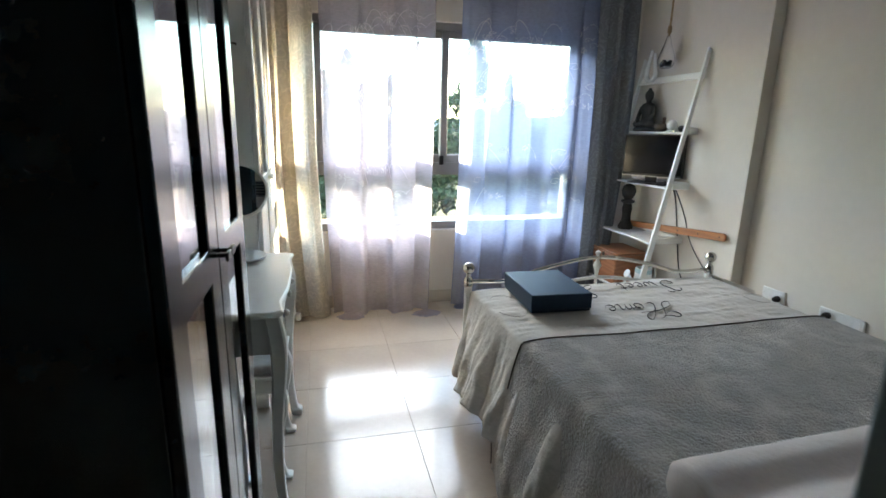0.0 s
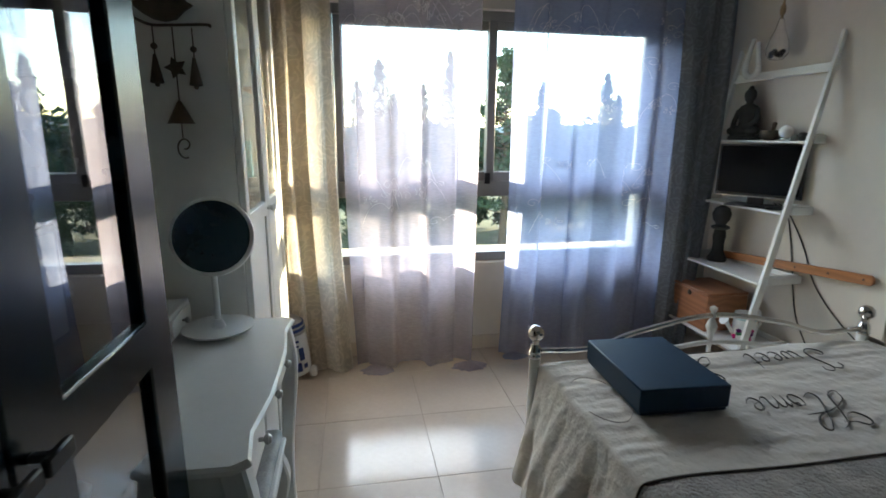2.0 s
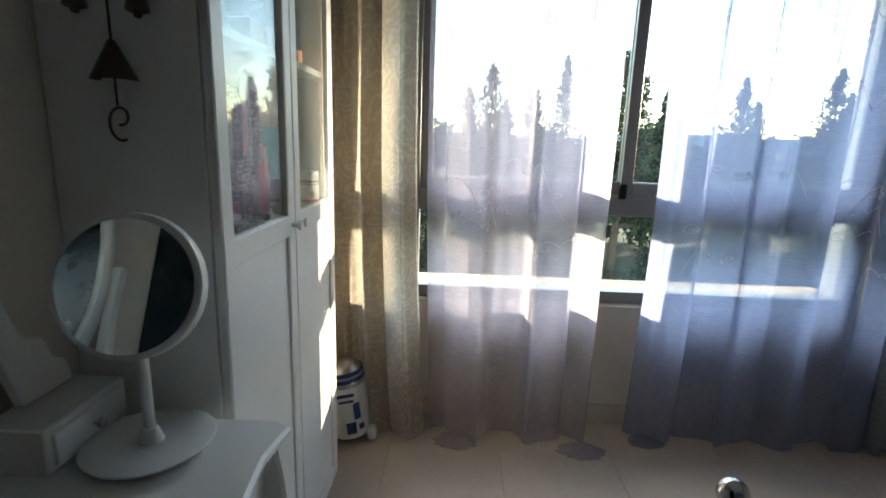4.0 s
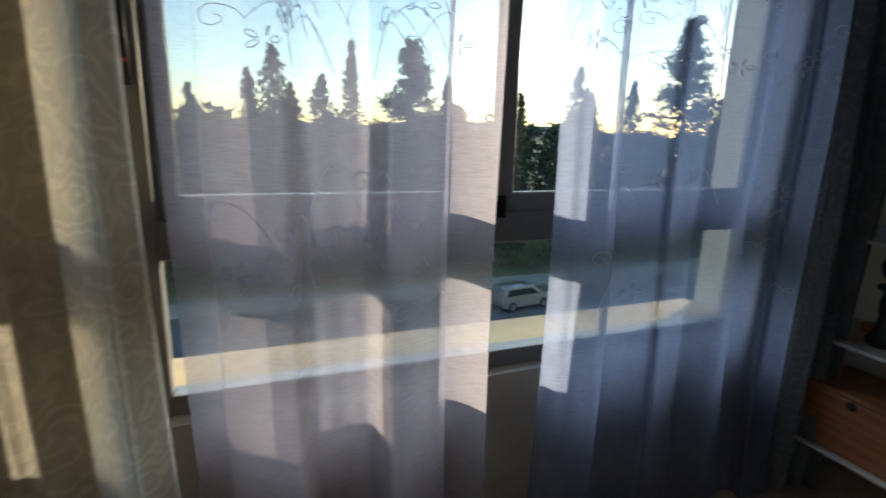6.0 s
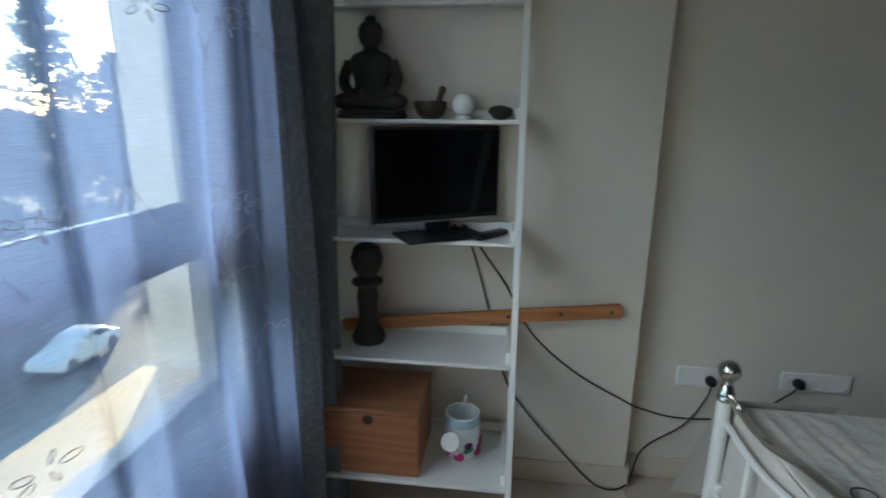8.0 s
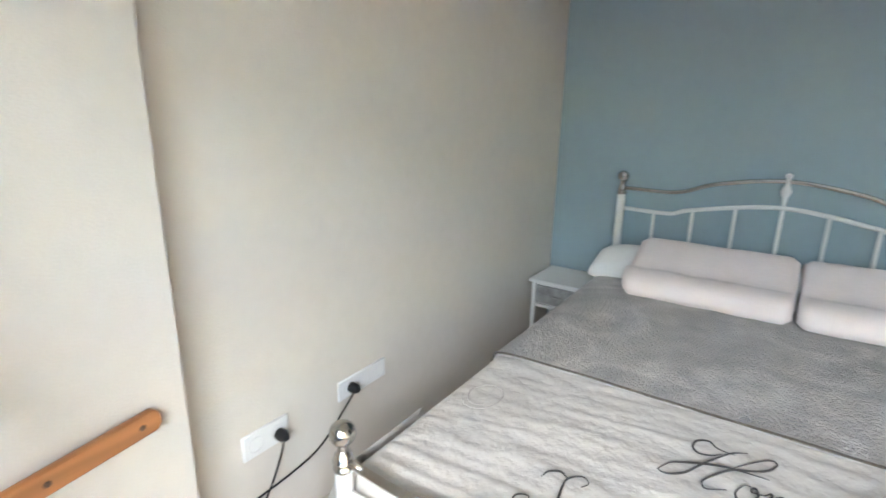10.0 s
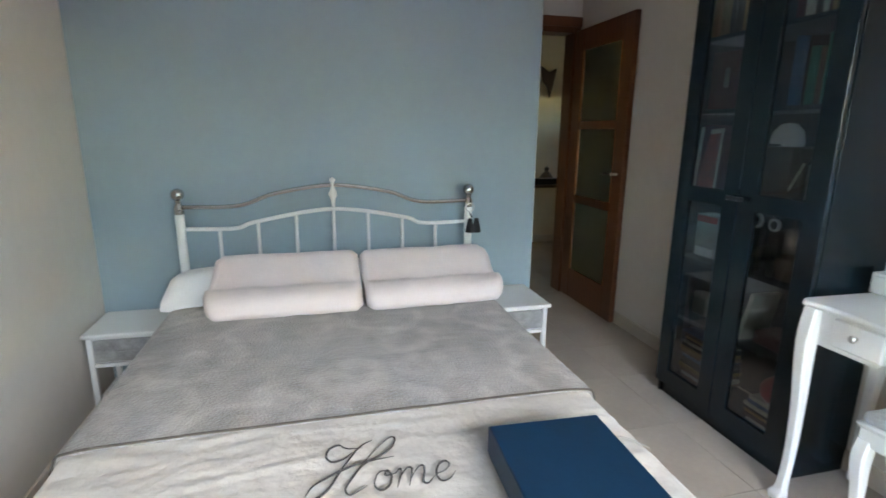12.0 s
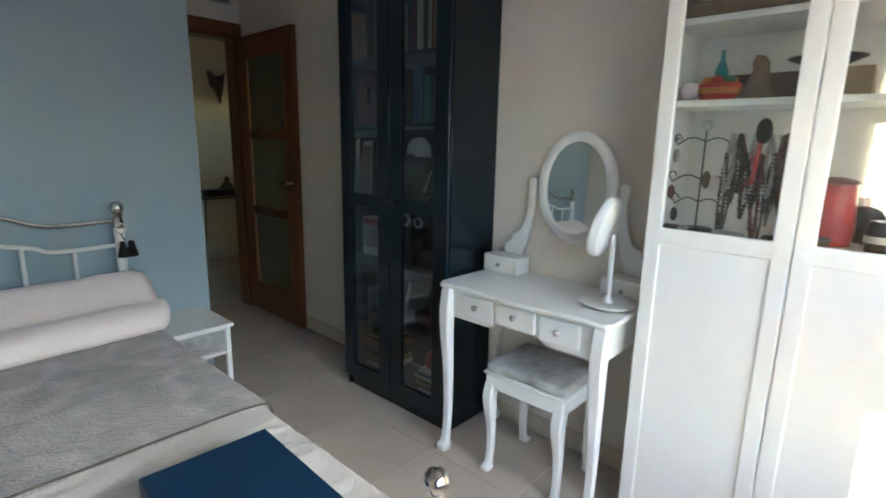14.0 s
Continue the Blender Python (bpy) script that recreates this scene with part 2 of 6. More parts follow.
M = {
    "wall": mat("beige_paint", (0.65, 0.60, 0.53), 0.75, var=0.05, scale=1.5, bump=0.22, bump_scale=190),
    "blue": mat("blue_paint", (0.285, 0.365, 0.395), 0.7, var=0.05, scale=1.5, bump=0.3, bump_scale=170),
    "ceil": mat("white_ceiling_paint", (0.8, 0.79, 0.76), 0.8, var=0.04, bump=0.15),
    "tile": tile_mat(),
    "grout": mat("grout", (0.45, 0.39, 0.33), 0.8),
    "base": mat("tile_skirting", (0.58, 0.51, 0.42), 0.25, var=0.07, scale=5),
    "white": mat("white_lacquer", (0.78, 0.78, 0.75), 0.32, var=0.04, scale=4, bump=0.05, bump_scale=60),
    "whitecab": mat("white_foil", (0.80, 0.79, 0.755), 0.35, var=0.03, scale=3),
    "navy": mat("navy_lacquer", (0.004, 0.011, 0.016), 0.2, var=0.15, scale=3, bump=0.03, spec=0.36),
    "navyin": mat("navy_inside", (0.008, 0.014, 0.02), 0.5, var=0.15),
    "alu": mat("grey_aluminium", (0.26, 0.255, 0.25), 0.42, metal=0.35, var=0.08, scale=9),
    "alulight": mat("pale_aluminium", (0.45, 0.45, 0.45), 0.4, metal=0.5, var=0.06),
    "pane": pane_mat("window_glazing"),
    "cabpane": pane_mat("cabinet_glazing", (0.9, 0.92, 0.92), 0.07, 4.0),
    # clear bookcase glass tinted dark, to put shade over the books behind
    "navypane": pane_mat("darkened_glazing", (0.68, 0.71, 0.72), 0.025, 2.3),
    "sheer": cloth("lilac_voile", (0.56, 0.52, 0.62), 0.53, 0.76),
    "sheerblue": cloth("blue_voile", (0.33, 0.385, 0.58), 0.42, 0.72),
    "emb": cloth("embroidery_thread", (0.62, 0.6, 0.68), 0.0, 0.4),
    # drape damask: left copy lightened for sun, right copy darkened for shade
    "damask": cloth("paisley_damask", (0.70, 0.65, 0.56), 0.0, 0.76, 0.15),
    "damaskblue": cloth("shaded_paisley_damask", (0.22, 0.235, 0.26), 0.0, 0.12, 0.18),
    "chrome": mat("brushed_nickel", (0.58, 0.56, 0.53), 0.13, metal=1.0, var=0.06),
    "steel": mat("worn_steel", (0.42, 0.41, 0.39), 0.3, metal=1.0, var=0.1),
    "bedwhite": mat("cream_enamel", (0.74, 0.73, 0.69), 0.35, var=0.05),
    "plush": mat("grey_plush", (0.385, 0.355, 0.32), 0.95, var=0.34, scale=11, bump=1.0, bump_scale=120, deep=0.016, sheen=0.5, emboss=0.13),
    "linen": mat("cream_cotton", (0.54, 0.505, 0.455), 0.9, var=0.09, scale=8, bump=0.9, bump_scale=24, deep=0.010, sheen=0.2),
    "sheetwhite": mat("white_cotton", (0.72, 0.71, 0.69), 0.9, var=0.05, scale=8, bump=0.35, bump_scale=40, sheen=0.2),
    "pillow": mat("blush_cotton", (0.72, 0.625, 0.59), 0.9, var=0.05, scale=9, bump=0.3, bump_scale=60, sheen=0.3),
    "faintink": mat("pale_grey_thread", (0.4, 0.375, 0.335), 0.9, var=0.2, scale=60),
    "ink": mat("grey_thread", (0.05, 0.048, 0.046), 0.9, var=0.2, scale=60),
    # dark brown for the shadow line at the blanket's hem
    "hemcord": mat("hem_shade_brown", (0.09, 0.078, 0.062), 0.9, var=0.2, scale=60),
    "boxblue": mat("blue_card", (0.005, 0.028, 0.062), 0.5, var=0.12, scale=5, bump=0.06, spec=0.28),
    "doorwood": wood("orange_cherry", (0.135, 0.042, 0.014), 0.3, 2),
    "slat": wood("pine_slat", (0.42, 0.17, 0.06), 0.4, 1),
    "woodbox": wood("cedar_box", (0.36, 0.15, 0.07), 0.45, 1),
    "doorglass": glass_mat("frosted_glass", (0.55, 0.6, 0.5), 0.35),
    "black": mat("black_plastic", (0.009, 0.009, 0.01), 0.4, var=0.2, spec=0.35),
    "screen": mat("black_screen", (0.003, 0.003, 0.004), 0.12, var=0.1, spec=0.22),
    "mirror": mat("mirror_silver", (0.9, 0.91, 0.9), 0.01, metal=1.0, var=0.0),
    "socket": mat("white_plastic", (0.76, 0.76, 0.74), 0.3, var=0.03),
    "stone": mat("grey_stone", (0.026, 0.026, 0.023), 0.8, var=0.35, scale=20, bump=0.5, bump_scale=60),
    "bronze": mat("dark_bronze", (0.09, 0.07, 0.05), 0.4, metal=0.7, var=0.3, scale=25),
    "clearglass": glass_mat("clear_glass"),
    "mug": mat("white_ceramic", (0.78, 0.8, 0.79), 0.15, var=0.03),
    "pink": mat("magenta_glaze", (0.5, 0.02, 0.16), 0.2, var=0.3, scale=30),
    "green": mat("green_glaze", (0.04, 0.2, 0.09), 0.3, var=0.3, scale=30),
    "paleblue": mat("pale_blue_glaze", (0.42, 0.58, 0.62), 0.2, var=0.06),
    "plum": mat("plum_glaze", (0.14, 0.02, 0.13), 0.2, var=0.3, scale=30),
    "teal": mat("teal_glass", (0.02, 0.35, 0.36), 0.15),
    "red": mat("red_foil", (0.45, 0.02, 0.02), 0.3, var=0.3, scale=20),
    "redprint": mat("mottled_red_print", (0.3, 0.06, 0.04), 0.4, var=0.75, scale=22),
    "darkred": mat("dark_red_cover", (0.12, 0.015, 0.015), 0.5, var=0.3),
    "orange": mat("orange_paper", (0.55, 0.2, 0.03), 0.6, var=0.15),
    "ochre": mat("ochre_paper", (0.4, 0.26, 0.09), 0.6, var=0.15),
    "paper": mat("cream_paper", (0.62, 0.57, 0.47), 0.7, var=0.1, scale=20),
    "bluebook": mat("blue_cover", (0.03, 0.1, 0.22), 0.4, var=0.2),
    "cyanbook": mat("cyan_cover", (0.05, 0.38, 0.5), 0.4, var=0.1),
    "tealbook": mat("green_cover", (0.015, 0.17, 0.13), 0.4, var=0.2),
    "brownbook": mat("brown_cover", (0.09, 0.05, 0.03), 0.5, var=0.25),
    "carton": mat("brown_card", (0.3, 0.2, 0.12), 0.8, var=0.15, scale=20),
    "wicker": mat("wicker", (0.2, 0.13, 0.08), 0.8, var=0.4, scale=50, bump=0.8, bump_scale=70),
    "tassel": mat("black_tassel", (0.01, 0.01, 0.012), 0.9, bump=0.6),
    "seatcloth": mat("silver_damask", (0.33, 0.33, 0.32), 0.6, var=0.45, scale=14, bump=0.3, sheen=0.3),
    "robotblue": mat("toy_blue", (0.02, 0.05, 0.2), 0.3),
    "rope": mat("jute_rope", (0.35, 0.24, 0.13), 0.9, var=0.3, scale=60, bump=0.6),
    "hall": mat("cream_paint", (0.66, 0.56, 0.40), 0.75, var=0.05, bump=0.15),
    "ledge": mat("sandstone_sill", (0.50, 0.38, 0.22), 0.7, var=0.15, scale=9, bump=0.3, bump_scale=60),
    "facade": mat("cream_render", (0.55, 0.48, 0.38), 0.85, var=0.12, scale=2, bump=0.3, bump_scale=60),
    "asphalt": mat("asphalt", (0.085, 0.085, 0.088), 0.6, var=0.25, scale=1.2, bump=0.3, bump_scale=30),
    "paving": mat("grey_paving", (0.24, 0.225, 0.2), 0.85, var=0.2, scale=1.5),
    "ground": mat("dry_grass", (0.10, 0.105, 0.05), 0.95, var=0.4, scale=0.25),
    # pale blue-grey puts the air's haze into the hill's colour
    "hill": mat("hill_haze_tint", (0.3, 0.34, 0.38), 1.0, var=0.2, scale=0.01),
    "leafdark": mat("cypress_leaf", (0.028, 0.045, 0.022), 0.8, var=0.4, scale=1.2),
    "leafpine": mat("pine_leaf", (0.035, 0.06, 0.026), 0.8, var=0.4, scale=1.2),
    "bark": mat("bark", (0.11, 0.08, 0.055), 0.9, var=0.3, scale=8),
    "carsilver": mat("silver_car_paint", (0.25, 0.245, 0.24), 0.28, metal=0.6, coat=0.5),
    "carblack": mat("black_car_paint", (0.015, 0.015, 0.018), 0.25, coat=0.5),
    "carwhite": mat("white_car_paint", (0.7, 0.7, 0.7), 0.25, coat=0.5),
    "carglass": mat("car_glass", (0.02, 0.024, 0.028), 0.06),
    "rubber": mat("tyre_rubber", (0.02, 0.02, 0.02), 0.85),
    "lampglass": mat("opal_white", (0.8, 0.8, 0.78), 0.25),
}

# ---- mesh helpers ----
ORIGIN = {}


def thing(name, at, label, category, group="", kind=""):
    ob = new(name)
    ob.empty_display_size = 0.05
    ob.location = at
    ORIGIN[ob] = Vector(at)
    return tagged(ob, label, category, group, kind)


def part(name, bm, material, parent=None, label="", smooth=40):
    """Links a bmesh in world places as one mesh object, under a thing or a part."""
    at = ORIGIN.get(parent, Vector((0, 0, 0)))
    me = bpy.data.meshes.new(name)
    bmesh.ops.translate(bm, verts=bm.verts, vec=-at)
    for f in bm.faces:
        f.smooth = smooth > 0
    bm.to_mesh(me)
    bm.free()
    if smooth:
        me.set_sharp_from_angle(angle=radians(smooth))
    for k in (material if isinstance(material, (list, tuple)) else (material,)):
        me.materials.append(M[k])
    ob = new(name, me)
    if parent is not None:
        ob.parent = parent
    ORIGIN[ob] = at
    return tagged(ob, label) if label else ob


def single(name, bm, material, label, category, group="", kind="", smooth=40):
    """A thing made of one mesh, with its origin at its base."""
    lo = [min(v.co[i] for v in bm.verts) for i in range(3)]
    hi = [max(v.co[i] for v in bm.verts) for i in range(3)]
    at = Vector(((lo[0] + hi[0]) / 2, (lo[1] + hi[1]) / 2, lo[2]))
    bmesh.ops.translate(bm, verts=bm.verts, vec=-at)
    ob = part(name, bm, material, None, "", smooth)
    ob.location = at
    ORIGIN[ob] = at
    return tagged(ob, label, category, group, kind)


def box(x0, y0, z0, x1, y1, z1, bevel=0.0, bm=None, mi=0, turn=None, seg=1):
    b = bmesh.new()
    bmesh.ops.create_cube(b, size=1.0, matrix=Matrix.Translation(((x0 + x1) / 2, (y0 + y1) / 2, (z0 + z1) / 2)) @ Matrix.Diagonal((abs(x1 - x0), abs(y1 - y0), abs(z1 - z0), 1)))
    if bevel:
        bmesh.ops.bevel(b, geom=b.edges[:], offset=bevel, segments=seg, affect="EDGES", profile=0.6)
    if turn is not None:
        c = Vector(((x0 + x1) / 2, (y0 + y1) / 2, (z0 + z1) / 2))
        bmesh.ops.transform(b, matrix=Matrix.Translation(c) @ turn @ Matrix.Translation(-c), verts=b.verts)
    return join(bm, b, mi)


def join(bm, b, mi=0):
    for f in b.faces:
        f.material_index = mi
    if bm is None:
        return b
    me = bpy.data.meshes.new("tmp")
    b.to_mesh(me)
    b.free()
    n = len(bm.faces)
    bm.from_mesh(me)
    bm.faces.ensure_lookup_table()
    bpy.data.meshes.remove(me)
    return bm


def tube(points, r, bm=None, seg=8, mi=0, radii=None, closed=False):
    """A round bar along points."""
    b = bmesh.new()
    pts = [Vector(p) for p in points]
    n, rings, up = len(pts), [], None
    for i, p in enumerate(pts):
        a, c = (pts[(i - 1) % n], pts[(i + 1) % n]) if closed else (pts[max(0, i - 1)], pts[min(n - 1, i + 1)])
        d = (c - a).normalized()
        if up is None:
            up = d.orthogonal().normalized()
        up = (up - d * up.dot(d)).normalized()
        side = d.cross(up)
        rr = radii[i] if radii else r
        rings.append([b.verts.new(p + (up * math.cos(k * 2 * math.pi / seg) + side * math.sin(k * 2 * math.pi / seg)) * rr) for k in range(seg)])
    for i in range(n if closed else n - 1):
        q, w = rings[i], rings[(i + 1) % n]
        for k in range(seg):
            b.faces.new((q[k], q[(k + 1) % seg], w[(k + 1) % seg], w[k]))
    if not closed:
        b.faces.new(rings[0][::-1])
        b.faces.new(rings[-1])
    return join(bm, b, mi)


def lathe(profile, at, bm=None, seg=20, mi=0, turn=None):
    """A turned shape: (radius, height) rows round the upright through at."""
    b = bmesh.new()
    rings = []
    for r, z in profile:
        if r < 1e-5:
            rings.append([b.verts.new((0, 0, z))])
        else:
            rings.append([b.verts.new((r * math.cos(k * 2 * math.pi / seg), r * math.sin(k * 2 * math.pi / seg), z)) for k in range(seg)])
    for q, w in zip(rings[:-1], rings[1:]):
        for k in range(seg):
            a = [q[k % len(q)], q[(k + 1) % seg % len(q)], w[(k + 1) % seg % len(w)], w[k % len(w)]]
            u = []
            for v in a:
                if v not in u:
                    u.append(v)
            if len(u) > 2:
                b.faces.new(u)
    bmesh.ops.recalc_face_normals(b, faces=b.faces)
    m = Matrix.Translation(at) @ (turn if turn is not None else Matrix())
    bmesh.ops.transform(b, matrix=m, verts=b.verts)
    return join(bm, b, mi)


def prism(outline, axis, lo, hi, bm=None, mi=0, bevel=0.0):
    """An outline in the plane across axis, thick from lo to hi."""
    b = bmesh.new()
    def at(p, d):
        return {"x": (d, p[0], p[1]), "y": (p[0], d, p[1]), "z": (p[0], p[1], d)}[axis]
    a, c = [b.verts.new(at(p, lo)) for p in outline], [b.verts.new(at(p, hi)) for p in outline]
    b.faces.new(a)
    b.faces.new(c[::-1])
    n = len(outline)
    for i in range(n):
        b.faces.new((a[i], c[i], c[(i + 1) % n], a[(i + 1) % n]))
    bmesh.ops.recalc_face_normals(b, faces=b.faces)
    if bevel:
        es = [e for e in b.edges if len(e.link_faces) == 2 and any(len(f.verts) == n for f in e.link_faces)]
        bmesh.ops.bevel(b, geom=es, offset=bevel, segments=1, affect="EDGES")
    return join(bm, b, mi)


def sphere(at, r, bm=None, mi=0, seg=16, scale=(1, 1, 1)):
    b = bmesh.new()
    bmesh.ops.create_uvsphere(b, u_segments=seg, v_segments=max(6, seg * 2 // 3), radius=r, matrix=Matrix.Translation(at) @ Matrix.Diagonal((*scale, 1)))
    return join(bm, b, mi)


def sheet(fn, nu, nv, bm=None, mi=0):
    """A grid of points fn(u, v) with u, v from 0 to 1."""
    b = bmesh.new()
    g = [[b.verts.new(fn(i / nu, j / nv)) for j in range(nv + 1)] for i in range(nu + 1)]
    for i in range(nu):
        for j in range(nv):
            b.faces.new((g[i][j], g[i + 1][j], g[i + 1][j + 1], g[i][j + 1]))
    return join(bm, b, mi)


def smoothline(pts, n=8):
    """Points of a soft curve through pts."""
    p = [Vector(q) for q in pts]
    p = [p[0] * 2 - p[1], *p, p[-1] * 2 - p[-2]]
    out = []
    for i in range(1, len(p) - 2):
        for k in range(n):
            t = k / n
            out.append(0.5 * ((2 * p[i]) + (p[i + 1] - p[i - 1]) * t + (2 * p[i - 1] - 5 * p[i] + 4 * p[i + 1] - p[i + 2]) * t * t + (3 * p[i] - p[i - 1] - 3 * p[i + 1] + p[i + 2]) * t ** 3))
    return out + [p[-2]]


def structure(name, bm, material, label, smooth=0):
    return tagged(part(name, bm, material, None, "", smooth), label, name.split("_")[0], "", "structure")


# ---- plan ----
LEFT, RIGHT, WIN, HEAD = -1.22, 1.77, 1.34, -2.06   # inner faces of the room's walls
PILLAR_X, PILLAR_Y = 1.69, 0.157
PASS_X, DOOR_Y = -0.41, -3.15                          # passage wall, door wall
HIGH = 2.52
WX0, WX1, WZ0, WZ1 = -0.75, 1.257, 0.56, 2.0           # window opening
OUT = 1.61

# floor slab and tiles
floor = structure("floor", box(-3.4, -5.4, -0.14, RIGHT + 0.1, OUT - 0.1, -0.004), "grout", "cream polished tile floor with thin joints")
structure("wall_left", box(LEFT - 0.12, DOOR_Y, 0, LEFT, OUT, HIGH), "wall", "smooth beige painted wall")
structure("wall_right", box(RIGHT, HEAD - 0.12, 0, RIGHT + 0.12, OUT, HIGH), "wall", "smooth beige painted wall")
structure("pillar", box(PILLAR_X, PILLAR_Y, 0, RIGHT - 0.001, WIN - 0.001, HIGH, 0.003), "wall", "shallow beige pillar standing out of the wall")
structure("wall_head", box(PASS_X, HEAD - 0.12, 0, RIGHT, HEAD, HIGH, 0.003), "blue", "dusty blue painted wall behind the bed")
structure("wall_passage", box(PASS_X, DOOR_Y, 0, PASS_X + 0.12, HEAD - 0.121, HIGH), "wall", "beige wall of the entrance passage")
bm = box(LEFT, WIN, 0, WX0, OUT, HIGH)
box(WX1, WIN, 0, RIGHT, OUT, HIGH, bm=bm)
box(WX0, WIN, 0, WX1, OUT, WZ0, bm=bm)
box(WX0, WIN, WZ1, WX1, OUT, HIGH, bm=bm)
structure("wall_window", bm, "wall", "beige wall with a wide window opening")
DX0, DX1, DZ = -1.185, -0.45, 2.05
bm = box(LEFT - 0.12, DOOR_Y - 0.12, 0, DX0, DOOR_Y - 0.001, HIGH)
box(DX1, DOOR_Y - 0.12, 0, PASS_X + 0.12, DOOR_Y - 0.001, HIGH, bm=bm)
box(DX0, DOOR_Y - 0.12, DZ, DX1, DOOR_Y - 0.001, HIGH, bm=bm)
structure("wall_door", bm, "wall", "beige wall with the doorway")
bm = box(-3.3, -5.12, 0, 0.4, -5.0, HIGH)
structure("wall_hall", bm, "hall", "cream painted hall wall")
bm = box(0.28, -5.0, 0, 0.4, DOOR_Y - 0.12, HIGH)
box(-3.3, DOOR_Y - 0.12, 0, LEFT - 0.121, DOOR_Y, HIGH, bm=bm)
box(PASS_X + 0.121, DOOR_Y - 0.12, 0, 0.28, DOOR_Y - 0.001, HIGH, bm=bm)
# unseen slit between these two, added to let sky light into the hall
box(-3.3, -5.0, 0, -3.2, DOOR_Y - 0.12, 1.65, bm=bm)
box(-3.3, -5.0, 1.76, -3.2, DOOR_Y - 0.12, HIGH, bm=bm)
structure("wall_hall_sides", bm, "hall", "cream painted hall walls")
bm = box(-3.4, DOOR_Y - 0.02, HIGH, RIGHT + 0.12, OUT, HIGH + 0.2)
box(-3.4, -5.2, HIGH, 0.5, DOOR_Y - 0.021, HIGH + 0.2, bm=bm)
structure("ceiling", bm, "ceil", "plain white ceiling")


def skirting(x0, y0, x1, y1, mat_name="base"):
    return structure("baseboard", box(x0, y0, 0, x1, y1, 0.088, 0.003), mat_name, "cream glazed tile skirting")


skirting(LEFT, -0.72 - 2.35, LEFT + 0.012, WIN)
skirting(LEFT + 0.013, WIN - 0.012, PILLAR_X - 0.013, WIN)
skirting(PILLAR_X - 0.012, PILLAR_Y - 0.012, PILLAR_X, WIN - 0.013)
skirting(PILLAR_X, PILLAR_Y - 0.012, RIGHT - 0.013, PILLAR_Y)
skirting(RIGHT - 0.012, HEAD, RIGHT, PILLAR_Y - 0.013)
skirting(PASS_X, HEAD, RIGHT - 0.013, HEAD + 0.012)
skirting(-3.0, -5.0, 0.2, -4.988)

# ---- window ----
win = thing("window_1", (WX0, 1.38, WZ0), "grey aluminium sliding window with fixed panes below", "window", "", "structure")
FY0, FY1 = 1.385, 1.445
bm = box(WX0, FY0, WZ0, WX0 + 0.055, FY1, WZ1, 0.003)
box(WX1 - 0.055, FY0, WZ0, WX1, FY1, WZ1, 0.003, bm)
box(WX0 + 0.055, FY0, WZ0, WX1 - 0.055, FY1, WZ0 + 0.055, 0.003, bm)
box(WX0 + 0.055, FY0, WZ1 - 0.05, WX1 - 0.055, FY1, WZ1, 0.003, bm)
box(WX0 + 0.055, FY0, 0.96, WX1 - 0.055, FY1, 1.05, 0.003, bm)
frame_ob = part("window_frame", bm, "alu", win)
for a, b, y0, nm in ((WX0 + 0.056, 0.225, 1.416, "sash"), (0.177, WX1 - 0.056, 1.388, "sash")):
    y1 = y0 + 0.024
    bm = box(a, y0, 1.051, a + 0.05, y1, WZ1 - 0.051, 0.003)
    box(b - 0.05, y0, 1.051, b, y1, WZ1 - 0.051, 0.003, bm)
    box(a + 0.05, y0, 1.051, b - 0.05, y1, 1.102, 0.003, bm)
    box(a + 0.05, y0, WZ1 - 0.1, b - 0.05, y1, WZ1 - 0.051, 0.003, bm)
    s = part(nm, bm, "alu", win)
    part("bead", box(a + 0.05, y0 - 0.002, 1.103, b - 0.05, y0 + 0.012, 1.109), "alulight", s, "pale glazing bead")
    p = part("pane", box(a + 0.05, y0 + 0.01, 1.103, b - 0.05, y0 + 0.014, WZ1 - 0.101), "pane", s)
    p.visible_shadow = False
p = part("pane", box(WX0 + 0.055, 1.414, WZ0 + 0.055, WX1 - 0.055, 1.418, 0.96), "pane", win)
p.visible_shadow = False
bm = box(-0.736, 1.372, 1.35, -0.712, 1.384, 1.55, 0.004)
part("sash_latch", bm, "black", win, "black recessed latch with a red dot")
part("latch_dot", box(-0.731, 1.369, 1.395, -0.717, 1.3715, 1.403), "red", win)
part("sash_catch", box(0.168, 1.372, 1.035, 0.2, 1.386, 1.1, 0.003), "black", win, "small black catch")
part("window_sill", box(WX0, 1.446, WZ0 - 0.02, WX1, OUT + 0.05, WZ0 + 0.04, 0.004), "ledge", win, "sunlit sandstone outer sill")


# ---- curtains ----
def fold(s, seed):
    return 0.85 * math.sin(s + seed) + 0.2 * math.sin(2.27 * s + 1.7 * seed) + 0.04 * math.sin(5.1 * s + seed * 3)


